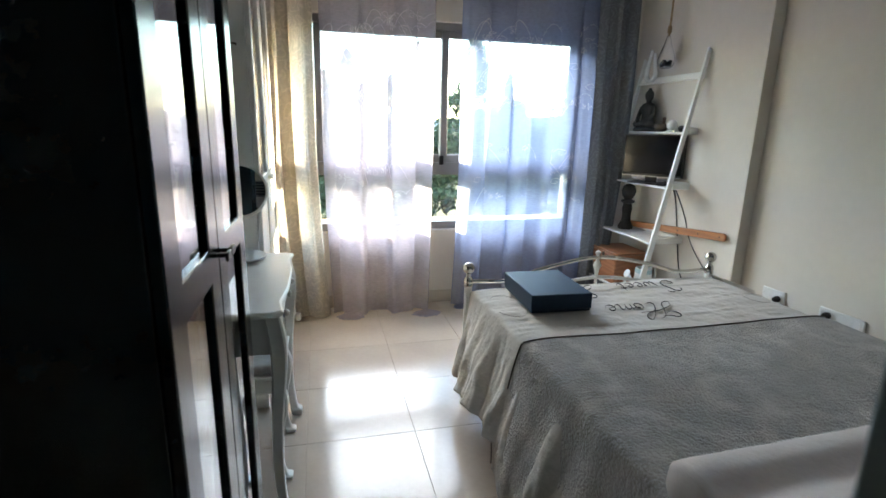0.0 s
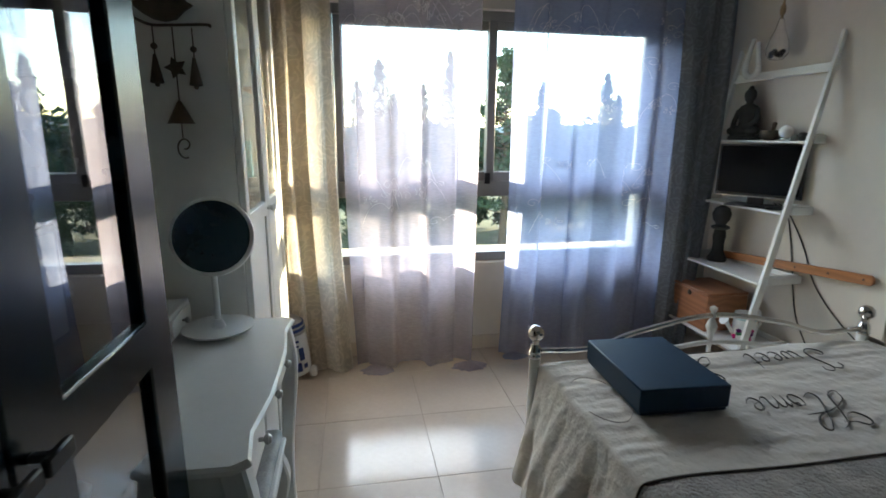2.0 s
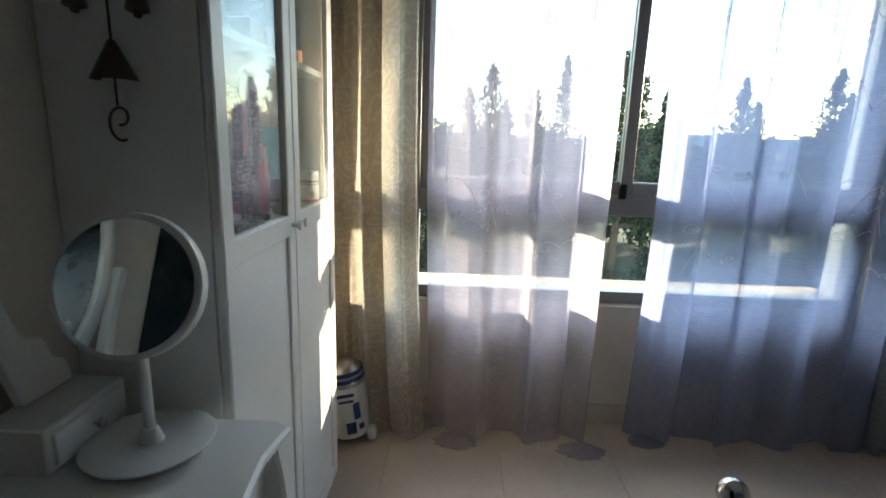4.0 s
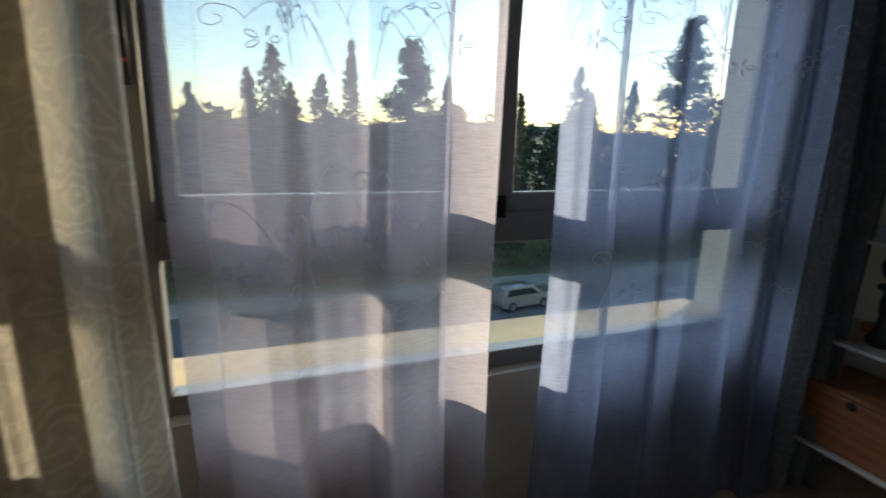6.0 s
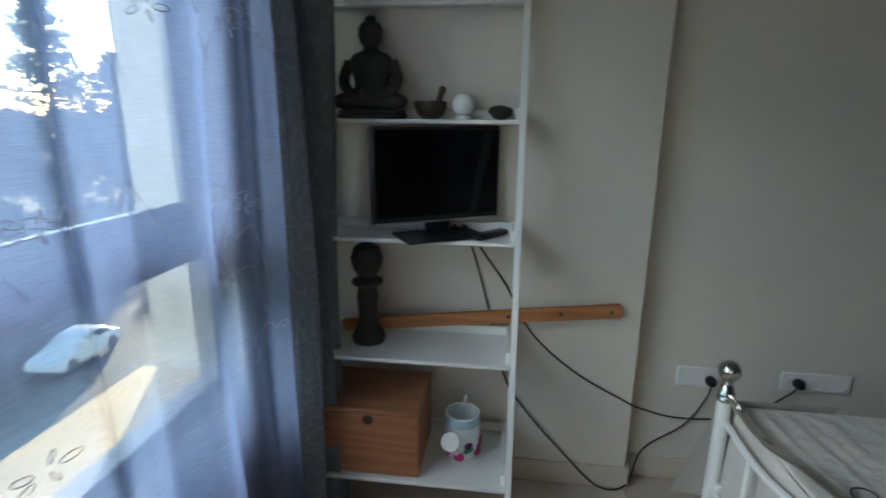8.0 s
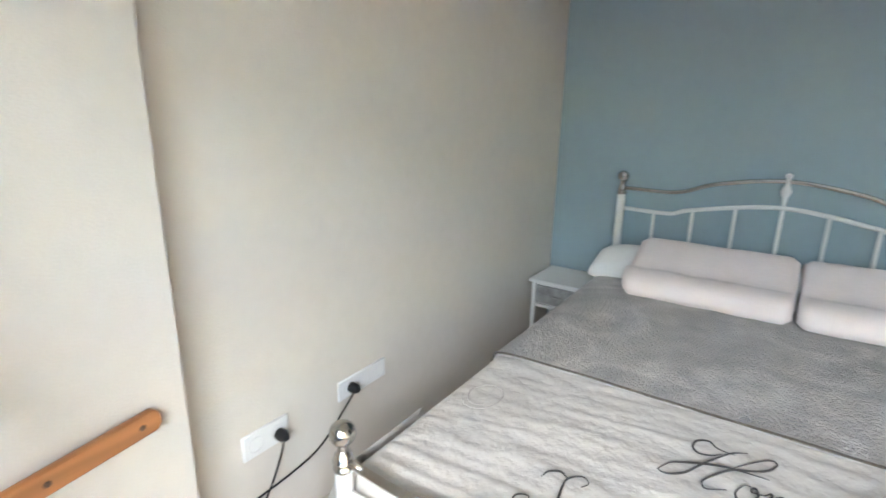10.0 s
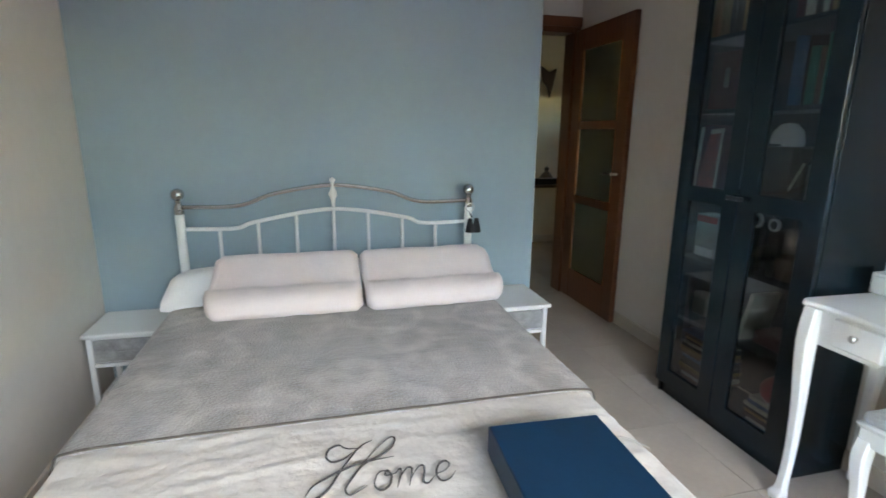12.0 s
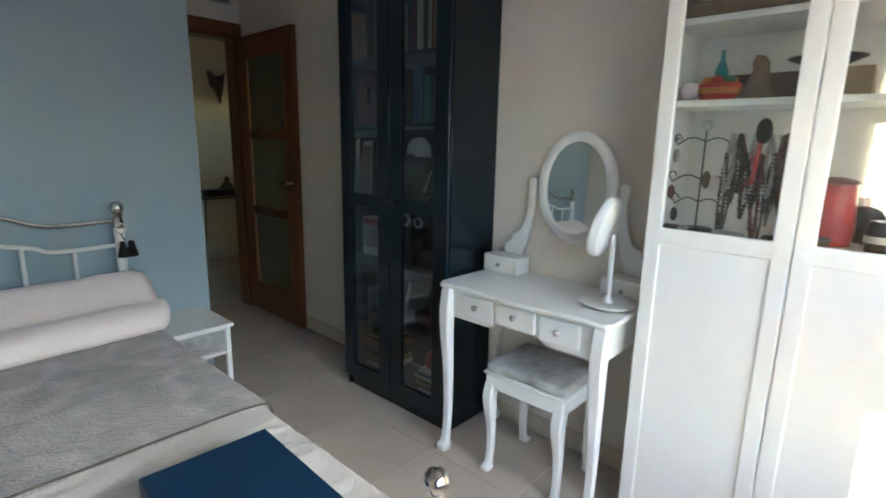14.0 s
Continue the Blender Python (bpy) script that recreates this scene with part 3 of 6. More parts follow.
def curtain_fn(x0, x1, y0, y1, amp, waves, seed, z0, z1, bx0, bx1, by, over_fold=0.012):
    """Folds that hang from z1 and gather from x0..x1 to bx0..bx1 and forward by `by` at the hem."""
    def fn(u, v):
        z = z1 + (z0 - z1) * v
        low = max(0.0, min(1.0, (1.25 - z) / 1.2)) ** 1.6
        a, b = x0 + (bx0 - x0) * low, x1 + (bx1 - x1) * low
        s = u * waves * 2 * math.pi
        w = amp * (0.75 + 0.35 * v)
        x = a + (b - a) * u + over_fold * math.sin(s * 1.63 + seed) * (0.6 + 0.4 * math.sin(s * 0.53 + 2 * seed)) * math.sin(math.pi * u) ** 0.3
        y = y0 + (y1 - y0) * u + w * fold(s, seed) - by * low + 0.012 * math.sin(3 * z + 5 * u + seed)
        return (x, y, z)
    return fn


def curtain(name, fn, nu, nv, material, label, thick=0.0):
    ob = single(name, sheet(fn, nu, nv), material, label, "curtain", smooth=180)
    if thick:
        so = ob.modifiers.new("thickness", "SOLIDIFY")
        so.thickness = thick
    return ob


sheer_l = curtain_fn(-0.655, 0.085, 1.235, 1.235, 0.046, 2.5, 0.4, 0.012, HIGH, -0.615, 0.045, 0.08, 0.042)
sheer_r = curtain_fn(0.285, 1.29, 1.245, 1.225, 0.036, 3.7, 2.1, 0.012, HIGH, 0.245, 1.25, 0.05, 0.048)
curtain("sheer_curtain", sheer_l, 220, 70, "sheer", "lilac voile curtain with embroidered scrolls, hem on the floor")
curtain("sheer_curtain", sheer_r, 260, 70, "sheerblue", "blue-violet voile curtain with embroidered scrolls, hem on the floor")
curtain("drape_curtain", curtain_fn(-1.13, -0.695, 1.285, 1.165, 0.034, 3.2, 0.3, 0.012, HIGH, -1.08, -0.64, 0.05, 0.02), 140, 50, "damask", "grey-beige damask curtain with paisley weave, gathered aside")
# right drape: its shade is in the darker, less translucent cloth
curtain("drape_curtain", curtain_fn(1.25, 1.56, 1.19, 1.15, 0.030, 3, 1.1, 0.012, HIGH, 1.25, 1.45, 0.02), 120, 50, "damaskblue", "damask curtain with paisley weave, gathered aside, shade put into its grey-blue colour")

# hem puddled on the floor
def puddle(x, y, sx, sy, seed, material):
    def fn(u, v):
        a, r = u * 2 * math.pi, 0.05 + 0.95 * v
        n = noise.noise(Vector((3 * math.cos(a), 3 * math.sin(a), seed)))
        return (x + sx * r * math.cos(a) * (1 + 0.3 * n), y + sy * r * math.sin(a) * (1 + 0.3 * n), 0.004 + 0.03 * (1 - v) ** 0.6 + 0.008 * noise.noise(Vector((a * 2, v * 5, seed))) * (1 - v))
    return single("curtain_hem", sheet(fn, 40, 10), material, "gathered hem of a voile curtain lying on the floor", "curtain hem", smooth=180)


puddle(-0.5, 1.11, 0.09, 0.06, 1.0, "sheer")
puddle(0.03, 1.08, 0.10, 0.06, 4.0, "sheer")
puddle(0.33, 1.17, 0.08, 0.05, 7.0, "sheerblue")


# embroidered scrolls on the voile
def vines(name, fn, seed, count):
    rnd = random.Random(seed)
    t = thing(name, (fn(0.5, 0)[0], 1.26, 1.3), "fine scroll embroidery on the upper voile curtain", "embroidery", "", "stuff")
    b = None
    for i in range(count):
        u0, z0, r, w = rnd.uniform(0.05, 0.95), rnd.uniform(1.45, 2.0) if i % 5 else rnd.uniform(0.75, 1.2), rnd.uniform(0.014, 0.032), rnd.choice((-1, 1))
        span = 0.765 if fn is sheer_l else 1.03
        def on(px, pz):
            x, y, z = fn(min(1, max(0, u0 + px / span)), (HIGH - (z0 + pz)) / (HIGH - 0.012))
            return (x, y - 0.0015, z)
        pts = [on(w * r * (1 - a / 9) * math.cos(a), r * (1 - a / 9) * math.sin(a)) for a in np.linspace(0, 7.5, 30)]
        b = tube(pts, 0.0008, b, 4)
        pts = [on(w * (r + 0.09 * f), -0.09 * f * f + 0.05 * math.sin(3 * f)) for f in np.linspace(0, 1, 12)]
        b = tube(pts, 0.0008, b, 4)
        if i % 3 == 0:
            for k in range(5):
                c, s = 0.016 * math.cos(k * 1.257), 0.016 * math.sin(k * 1.257)
                b = tube([on(-w * 0.05 + c * (1 + 0.5 * math.cos(q)) , -0.03 + s * (1 + 0.5 * math.cos(q)) + 0.006 * math.sin(q)) for q in np.linspace(0, 6.28, 9)], 0.001, b, 4)
    part("stitching", b, "emb", t)


vines("curtain_embroidery", sheer_l, 3, 52)
vines("curtain_embroidery", sheer_r, 8, 60)

# ---- bed ----
BW, BL = 1.378, -1.972


def bed_post(parent, x, y, top, lab):
    p = part("post", tube([(x, y, 0.0), (x, y, top - 0.085)], 0.0195, None, 14), "bedwhite", parent)
    prof = [(0.0, -0.09), (0.021, -0.09), (0.024, -0.082), (0.021, -0.074), (0.024, -0.066), (0.021, -0.058), (0.019, -0.05), (0.012, -0.04), (0.013, -0.03)]
    prof += [(0.029 * math.sin(a), -0.029 * math.cos(a)) for a in np.linspace(0.47, math.pi, 12)]
    part("finial", lathe(prof, (x, y, top), None, 18), "chrome", p, "ball finial of brushed nickel")


bed = thing("bed", (BW / 2, BL / 2, 0), "double bed with cream and nickel tubular metal frame", "bed")
for x in (0.0, BW):
    bed_post(bed, x, 0.0, 0.645, "")
    bed_post(bed, x, BL, 1.005, "")
fb = smoothline([(0.02, 0, 0.578), (0.21, 0, 0.575), (0.40, 0, 0.628), (0.689, 0, 0.672), (0.98, 0, 0.628), (1.17, 0, 0.575), (BW - 0.02, 0, 0.578)])
part("foot_rail", tube(fb, 0.0105, None, 8), "chrome", bed, "arched nickel top rail of the footboard")
fl = smoothline([(0.02, 0, 0.50), (0.21, 0, 0.495), (0.40, 0, 0.53), (0.689, 0, 0.565), (0.98, 0, 0.53), (1.17, 0, 0.495), (BW - 0.02, 0, 0.50)])
part("foot_lower_rail", tube(fl, 0.0095, None, 8), "bedwhite", bed)
for i in range(7):
    x = BW * (i + 1) / 8
    z = 0.49 + 0.07 * math.sin(math.pi * x / BW) ** 2
    part("foot_baluster", tube([(x, 0, 0.28), (x, 0, z)], 0.0075, None, 8), "bedwhite", bed)
part("foot_bottom_rail", tube([(0, 0, 0.27), (BW, 0, 0.27)], 0.0125, None, 8), "bedwhite", bed)
knob = [(0.0, -0.11), (0.008, -0.105), (0.011, -0.07), (0.019, -0.05), (0.021, -0.042), (0.016, -0.03), (0.009, -0.015), (0.012, 0.0), (0.008, 0.012), (0.014, 0.022), (0.0135, 0.03), (0.0, 0.038)]
part("foot_finial", lathe(knob, (0.689, 0, 0.672), None, 14), "bedwhite", bed)
hb = smoothline([(BW - 0.02, BL, 0.947), (1.122, BL, 0.949), (0.953, BL, 1.003), (0.689, BL, 1.038), (0.425, BL, 1.003), (0.26, BL, 0.949), (0.02, BL, 0.948)])
part("head_rail", tube(hb, 0.0105, None, 8), "chrome", bed, "wavy nickel top rail of the headboard")
hl = smoothline([(BW - 0.02, BL, 0.845), (1.145, BL, 0.842), (1.04, BL, 0.872), (0.689, BL, 0.922), (0.345, BL, 0.872), (0.245, BL, 0.838), (0.02, BL, 0.838)])
part("head_lower_rail", tube(hl, 0.0098, None, 8), "bedwhite", bed)
for x, z in ((1.213, 0.845), (1.041, 0.872), (0.866, 0.903), (0.689, 0.922), (0.521, 0.907), (0.349, 0.872), (0.176, 0.838)):
    part("head_baluster", tube([(x, BL, 0.32), (x, BL, z)], 0.0082, None, 8), "bedwhite", bed)
part("head_finial", lathe(knob, (0.689, BL, 1.038), None, 14), "bedwhite", bed)
part("head_bottom_rail", tube([(0, BL, 0.31), (BW, BL, 0.31)], 0.0125, None, 8), "bedwhite", bed)
for x in (0.02, BW - 0.02):
    part("side_rail", box(x - 0.012, BL, 0.24, x + 0.012, 0, 0.30, 0.003), "bedwhite", bed)
bm = box(0.04, BL + 0.03, 0.301, BW - 0.04, -0.035, 0.535, 0.03, seg=3)
single("mattress", bm, "sheetwhite", "white mattress on the bed frame", "mattress")


def over(x0, x1, y0, y1, top, zl, zr, foldamp, seed, hang, ridge=0.0, crease=0.0):
    """Cloth laid over the mattress from y0 to y1: down to zl on the aisle side and zr on the wall side."""
    def fn(u, v):
        y = y0 + (y1 - y0) * v
        la, lb, lw = top - zl(y), top - zr(y), x1 - x0
        s = u * (la + lb + lw)
        n1 = noise.noise(Vector((s * 2.2, y * 2.2, seed)))
        n2 = noise.noise(Vector((s * 6.0 + 4, y * 9.0, seed + 7)))
        n3 = noise.noise(Vector((s * 5.0, y * 34.0 + 3 * n1, seed + 3)))
        n4 = noise.noise(Vector((s * 11.0 + 2 * n1, y * 26.0, seed + 11)))
        n5 = noise.noise(Vector((s * 5.0 + 2 * n1, y * 15.0 + 2, seed + 15)))
        e = crease * math.exp((y - max(y0, y1)) / 0.05)
        r = 0.05
        if s < la:
            d = la - s
            k = min(1.0, d / 0.4)
            x = x0 - hang * k - foldamp * k * (0.6 + 0.5 * math.sin(y * 17 + seed) + 0.4 * math.sin(y * 31 + 2 * seed)) - 0.012 * n2 * k - crease * k * (0.010 * n4 + 0.02 * n5) + 0.05 * e * k
            z = top - d - r * math.exp(-d / r) * 0.25
        elif s > la + lw:
            d = s - la - lw
            k = min(1.0, d / 0.4)
            x = x1 + hang * 1.15 * k + 0.6 * foldamp * k * math.sin(y * 19 + seed)
            z = top - d - r * math.exp(-d / r) * 0.25
        else:
            d = min(s - la, la + lw - s)
            x = x0 + s - la
            z = top - r * 0.25 * math.exp(-d / r) + 0.006 * n1 + ridge * (0.5 * n2 + 0.8 * n3) + crease * 0.0022 * n4 - 0.006 * e
        return (x, y + 0.012 * n1, z)
    return fn


spread = single("bedspread", sheet(over(0.01, BW - 0.005, BL + 0.32, -0.03, 0.553, lambda y: 0.13 + 0.07 * min(1, max(0, -y)), lambda y: 0.2, 0.03, 1.3, 0.105, 0.006, 1.5), 200, 260), "linen", "cream quilted cotton bedspread with grey script lettering", "bedspread", smooth=180)
so = spread.modifiers.new("thickness", "SOLIDIFY")
so.thickness, so.offset = 0.006, -1
end_fold = sheet(lambda u, v: (0.0 + (BW - 0.01) * u, -0.028 + 0.012 * math.sin(u * 40) * v + 0.006 * v, 0.540 - 0.30 * v - 0.012 * math.exp(-min(u, 1 - u) * 30)), 90, 14)
part("foot_fold", end_fold, "linen", spread, "end of the bedspread tucked down inside the footboard", 180)
def corner_cloth(u, v):
    """Wall-side corner of the spread, flaring out past the foot post."""
    return (1.387 + 0.1 * v ** 0.7 + 0.010 * math.sin(u * 9) * v, -0.3 + 0.285 * u + 0.085 * u * v ** 0.8, 0.552 - 0.40 * v)


part("corner_cloth", sheet(corner_cloth, 40, 24), "linen", spread, "corner of the bedspread hanging outside the bedpost", 180)
blanket_fn = over(0.0, BW + 0.002, BL + 0.30, -0.685, 0.566, lambda y: 0.06, lambda y: 0.2, 0.017, 4.1, 0.10, 0.003)
blank = single("blanket", sheet(blanket_fn, 150, 120), "plush", "grey plush blanket with an embossed pattern, smoothed over the bed", "blanket", smooth=180)
so = blank.modifiers.new("thickness", "SOLIDIFY")
so.thickness, so.offset = 0.010, -1
# thin dark tube added as the shadow line under the hem
hem = [Vector(blanket_fn(u, 1.0)) + Vector((0, 0.003, 0.001)) for u in np.linspace(0.01, 0.99, 140)]
part("hem", tube(hem, 0.0035, None, 6), "hemcord", blank, "thin dark line added for the shade along the hem")


def bolster(u, v):
    """White sheet over the long pillow at the head."""
    x = 0.0 + (BW + 0.04) * u
    a = v * math.pi * 1.02
    e = max(0.0, 1 - (2 * u - 1) ** 8) ** 0.5
    return (x, BL + 0.165 - 0.135 * math.cos(a), 0.56 + 0.145 * math.sin(a) * (0.35 + 0.65 * e) + 0.006 * noise.noise(Vector((x * 7, v * 5, 2))))


bl_ob = single("long_pillow", sheet(bolster, 60, 24), "sheetwhite", "long white pillow under the sheet at the headboard", "pillow", smooth=180)


def contour_pillow(x0, x1, seed, tilt):
    """A foam pillow with a high and a low roll, leaning on the long pillow."""
    prof = [(-1.335, 0.572), (-1.322, 0.60), (-1.33, 0.645), (-1.36, 0.675), (-1.41, 0.688), (-1.455, 0.676), (-1.485, 0.676), (-1.54, 0.712), (-1.60, 0.757), (-1.65, 0.782), (-1.69, 0.775), (-1.705, 0.74), (-1.69, 0.70), (-1.60, 0.655), (-1.45, 0.59), (-1.37, 0.568)]
    prof = [(y - 0.125, 0.568 + (z - 0.568) * 0.86) for y, z in prof]
    pts = smoothline([(0, *p) for p in prof] + [(0, *prof[0])], 4)[:-1]
    cy, cz = sum(p.y for p in pts) / len(pts), sum(p.z for p in pts) / len(pts)
    b = bmesh.new()
    rings = []
    nx = 22
    for i in range(nx + 1):
        u = i / nx
        e = (1 - abs(2 * u - 1) ** 20) ** 0.5 if 0 < u < 1 else 0.0
        k = 0.84 + 0.16 * e
        rings.append([b.verts.new((x0 + (x1 - x0) * u + 0.012 * noise.noise(Vector((p.y * 5, p.z * 5, seed))), cy + (p.y - cy) * k + tilt * (u - 0.5), cz + (p.z - cz) * k + 0.005 * noise.noise(Vector((u * 6, p.y * 9, seed))))) for p in pts])
    for q, w in zip(rings[:-1], rings[1:]):
        for k in range(len(pts)):
            b.faces.new((q[k], q[(k + 1) % len(pts)], w[(k + 1) % len(pts)], w[k]))
    b.faces.new(rings[0][::-1])
    b.faces.new(rings[-1])
    bmesh.ops.recalc_face_normals(b, faces=b.faces)
    return single("pillow", b, "pillow", "blush contoured foam pillow leaning at the bedhead", "pillow", "pillows on the bed", smooth=180)


contour_pillow(-0.02, 0.583, 1.0, 0.02)
contour_pillow(0.597, 1.205, 5.0, 0.0)


GLYPHS = {
    "H": (0.95, [[(0.91, 1.2), (0.65, 1.05), (0.34, 0.57), (0.15, 0.2), (-0.03, 0.04), (-0.18, 0.0), (-0.29, 0.05)], [(-0.27, 0.05), (-0.15, 0.29), (0.08, 0.43), (0.34, 0.55), (0.66, 0.65), (1.0, 0.69), (1.36, 0.71)], [(0.73, 1.03), (0.42, 1.06), (0.23, 1.18), (0.04, 1.09), (0.02, 0.91), (0.16, 0.77), (0.38, 0.82), (0.52, 0.94)], [(0.76, 0.64), (0.94, 0.89), (1.25, 1.2), (1.39, 1.17), (1.33, 0.97), (1.12, 0.8), (0.78, 0.64), (0.57, 0.37), (0.45, 0.13), (0.53, 0.0), (0.68, 0.05), (0.84, 0.14)]]),
    "S": (0.75, [[(0.66, 0.86), (0.72, 1.0), (0.55, 1.08), (0.38, 0.92), (0.42, 0.68), (0.5, 0.42), (0.44, 0.12), (0.2, -0.04), (-0.04, 0.04), (-0.1, 0.22), (0.06, 0.3), (0.16, 0.2)], [(0.38, 0.92), (0.2, 1.0), (0.02, 0.9), (0.0, 0.74)]]),
    "o": (0.42, [[(0.26, 0.40), (0.1, 0.38), (0.02, 0.16), (0.12, 0.0), (0.28, 0.06), (0.34, 0.26), (0.26, 0.40), (0.22, 0.30), (0.36, 0.30), (0.44, 0.34)]]),
    "m": (0.72, [[(0.0, 0.30), (0.08, 0.40), (0.1, 0.30), (0.02, 0.0)], [(0.04, 0.14), (0.2, 0.38), (0.3, 0.38), (0.3, 0.26), (0.24, 0.0)], [(0.27, 0.14), (0.44, 0.38), (0.54, 0.38), (0.54, 0.24), (0.5, 0.04), (0.6, 0.0), (0.72, 0.12)]]),
    "e": (0.44, [[(0.02, 0.16), (0.2, 0.2), (0.32, 0.32), (0.26, 0.42), (0.12, 0.36), (0.04, 0.16), (0.12, 0.0), (0.28, 0.02), (0.42, 0.16)]]),
    "w": (0.62, [[(0.0, 0.34), (0.08, 0.4), (0.08, 0.12), (0.16, 0.0), (0.28, 0.12), (0.32, 0.36)], [(0.32, 0.36), (0.3, 0.1), (0.38, 0.0), (0.52, 0.14), (0.54, 0.38), (0.62, 0.3)]]),
    "t": (0.36, [[(0.22, 0.72), (0.12, 0.3), (0.1, 0.06), (0.2, 0.0), (0.34, 0.14)], [(0.0, 0.44), (0.3, 0.46)]]),
    " ": (0.3, []),
}


def script(text, x, y, z, size, parent):
    """Looped handwriting as thin raised strokes, read from the foot of the bed."""
    b, pen = None, 0.0
    for c in text:
        wide, strokes = GLYPHS[c]
        for st in strokes:
            line = smoothline([(p, q, 0) for p, q in st], 5)
            pts = [(x - 0.78 * size * (pen + p.x + 0.15 * p.y), y - size * p.y, z) for p in line]
            n = len(pts)
            b = tube(pts, 0.003, b, 5, radii=[0.0008 + 0.0019 * math.sin(math.pi * i / (n - 1)) for i in range(n)])
        pen += wide
    return part("lettering", b, "ink", parent, "grey script lettering")


# lettering and loops on the bedspread, read from the window side
script("Home", 0.79, -0.388, 0.5615, 0.15, spread)
script("Sweet", 1.03, -0.11, 0.5615, 0.15, spread)
script("Home", 0.56, -0.11, 0.5615, 0.15, spread)
pts = [(1.275 + 0.055 * math.cos(a) * (1 - 0.04 * a), -0.425 + 0.075 * math.sin(a) * (1 - 0.04 * a), 0.5625) for a in np.linspace(0.3, 8.5, 40)]
part("scroll", tube(pts, 0.0013, None, 5), "faintink", spread, "pale embroidered scroll")

pts = [(0.085 + 0.075 * math.cos(a), -0.31 + 0.13 * math.sin(a) * (1 - 0.03 * a), 0.5625) for a in np.linspace(-2.6, 2.2, 36)]
part("scroll", tube(pts, 0.0013, None, 5), "faintink", spread, "pale embroidered scroll")

# flat blue box on the bed
bx = thing("gift_box", (0.28, -0.25, 0.563), "flat dark blue cardboard box lying on the bed", "box")
turn_box = Matrix.Rotation(radians(-2.5), 4, "Z")
part("box_base", box(0.152, -0.432, 0.563, 0.414, -0.087, 0.573, 0.002, turn=turn_box), "boxblue", bx)
part("box_lid", box(0.148, -0.436, 0.574, 0.418, -0.083, 0.642, 0.003, turn=turn_box), "boxblue", bx)

# tassel on the headboard post
ts = thing("tassel", (0.0, BL + 0.03, 0.78), "black tassel with a key ring hung on the bedpost", "tassel")
ring = [(0.0 + 0.022 * math.cos(a), BL + 0.03, 0.915 + 0.022 * math.sin(a)) for a in np.linspace(0, 2 * math.pi, 14, endpoint=False)]
part("key_ring", tube(ring, 0.003, None, 6, closed=True), "steel", ts)
part("cord", tube([(0, BL + 0.03, 0.89), (-0.012, BL + 0.03, 0.86)], 0.003), "tassel", ts)
for dx in (-0.035, 0.0):
    part("tuft", lathe([(0, 0.86), (0.012, 0.855), (0.014, 0.84), (0.026, 0.79), (0.02, 0.785), (0, 0.785)], (dx, BL + 0.035, 0), None, 10), "tassel", ts)


# ---- bedside tables ----
def nightstand(x0, x1, y0, y1, top):
    t = thing("nightstand", ((x0 + x1) / 2, (y0 + y1) / 2, 0), "small white wooden nightstand with a grey drawer", "nightstand", "pair of nightstands")
    part("tabletop", box(x0, y0, top - 0.018, x1, y1, top, 0.004), "white", t)
    for x in (x0 + 0.025, x1 - 0.025):
        for y in (y0 + 0.025, y1 - 0.025):
            part("leg", box(x - 0.011, y - 0.011, 0, x + 0.011, y + 0.011, top - 0.019, 0.002), "white", t)
    part("drawer_box", box(x0 + 0.038, y0 + 0.02, top - 0.135, x1 - 0.038, y1 - 0.022, top - 0.025), "white", t)
    d = part("drawer_front", box(x0 + 0.04, y1 - 0.021, top - 0.13, x1 - 0.04, y1 - 0.012, top - 0.03, 0.002), "seatcloth", t, "grey drawer front")
    part("handle", tube([((x0 + x1) / 2 - 0.03, y1 - 0.002, top - 0.08), ((x0 + x1) / 2 + 0.03, y1 - 0.002, top - 0.08)], 0.004), "steel", d)
    part("rail", box(x0 + 0.037, y1 - 0.034, top - 0.155, x1 - 0.037, y1 - 0.016, top - 0.138, 0.002), "white", t)
    part("lower_shelf", box(x0 + 0.014, y0 + 0.014, 0.12, x1 - 0.014, y1 - 0.014, 0.135, 0.002), "white", t)
    return t


nightstand(-0.362, -0.03, HEAD + 0.02, -1.68, 0.45)
nightstand(1.42, 1.752, HEAD + 0.02, -1.735, 0.45)


# ---- glazed bookcases ----
def lattice(x0, x1, ys, zs):
    """A door frame in one piece: stiles and rails round openings."""
    b = bmesh.new()
    g = [[b.verts.new((x0, y, z)) for z in zs] for y in ys]
    faces = [b.faces.new((g[i][k], g[i + 1][k], g[i + 1][k + 1], g[i][k + 1])) for i in range(len(ys) - 1) for k in range(len(zs) - 1) if i % 2 == 0 or k % 2 == 0]
    ext = bmesh.ops.extrude_face_region(b, geom=faces)
    bmesh.ops.translate(b, verts=[v for v in ext["geom"] if isinstance(v, bmesh.types.BMVert)], vec=(x1 - x0, 0, 0))
    bmesh.ops.recalc_face_normals(b, faces=b.faces)
    sharp = [e for e in b.edges if len(e.link_faces) == 2 and e.calc_face_angle() > 1.0]
    bmesh.ops.bevel(b, geom=sharp, offset=0.003, segments=1, affect="EDGES")
    return b


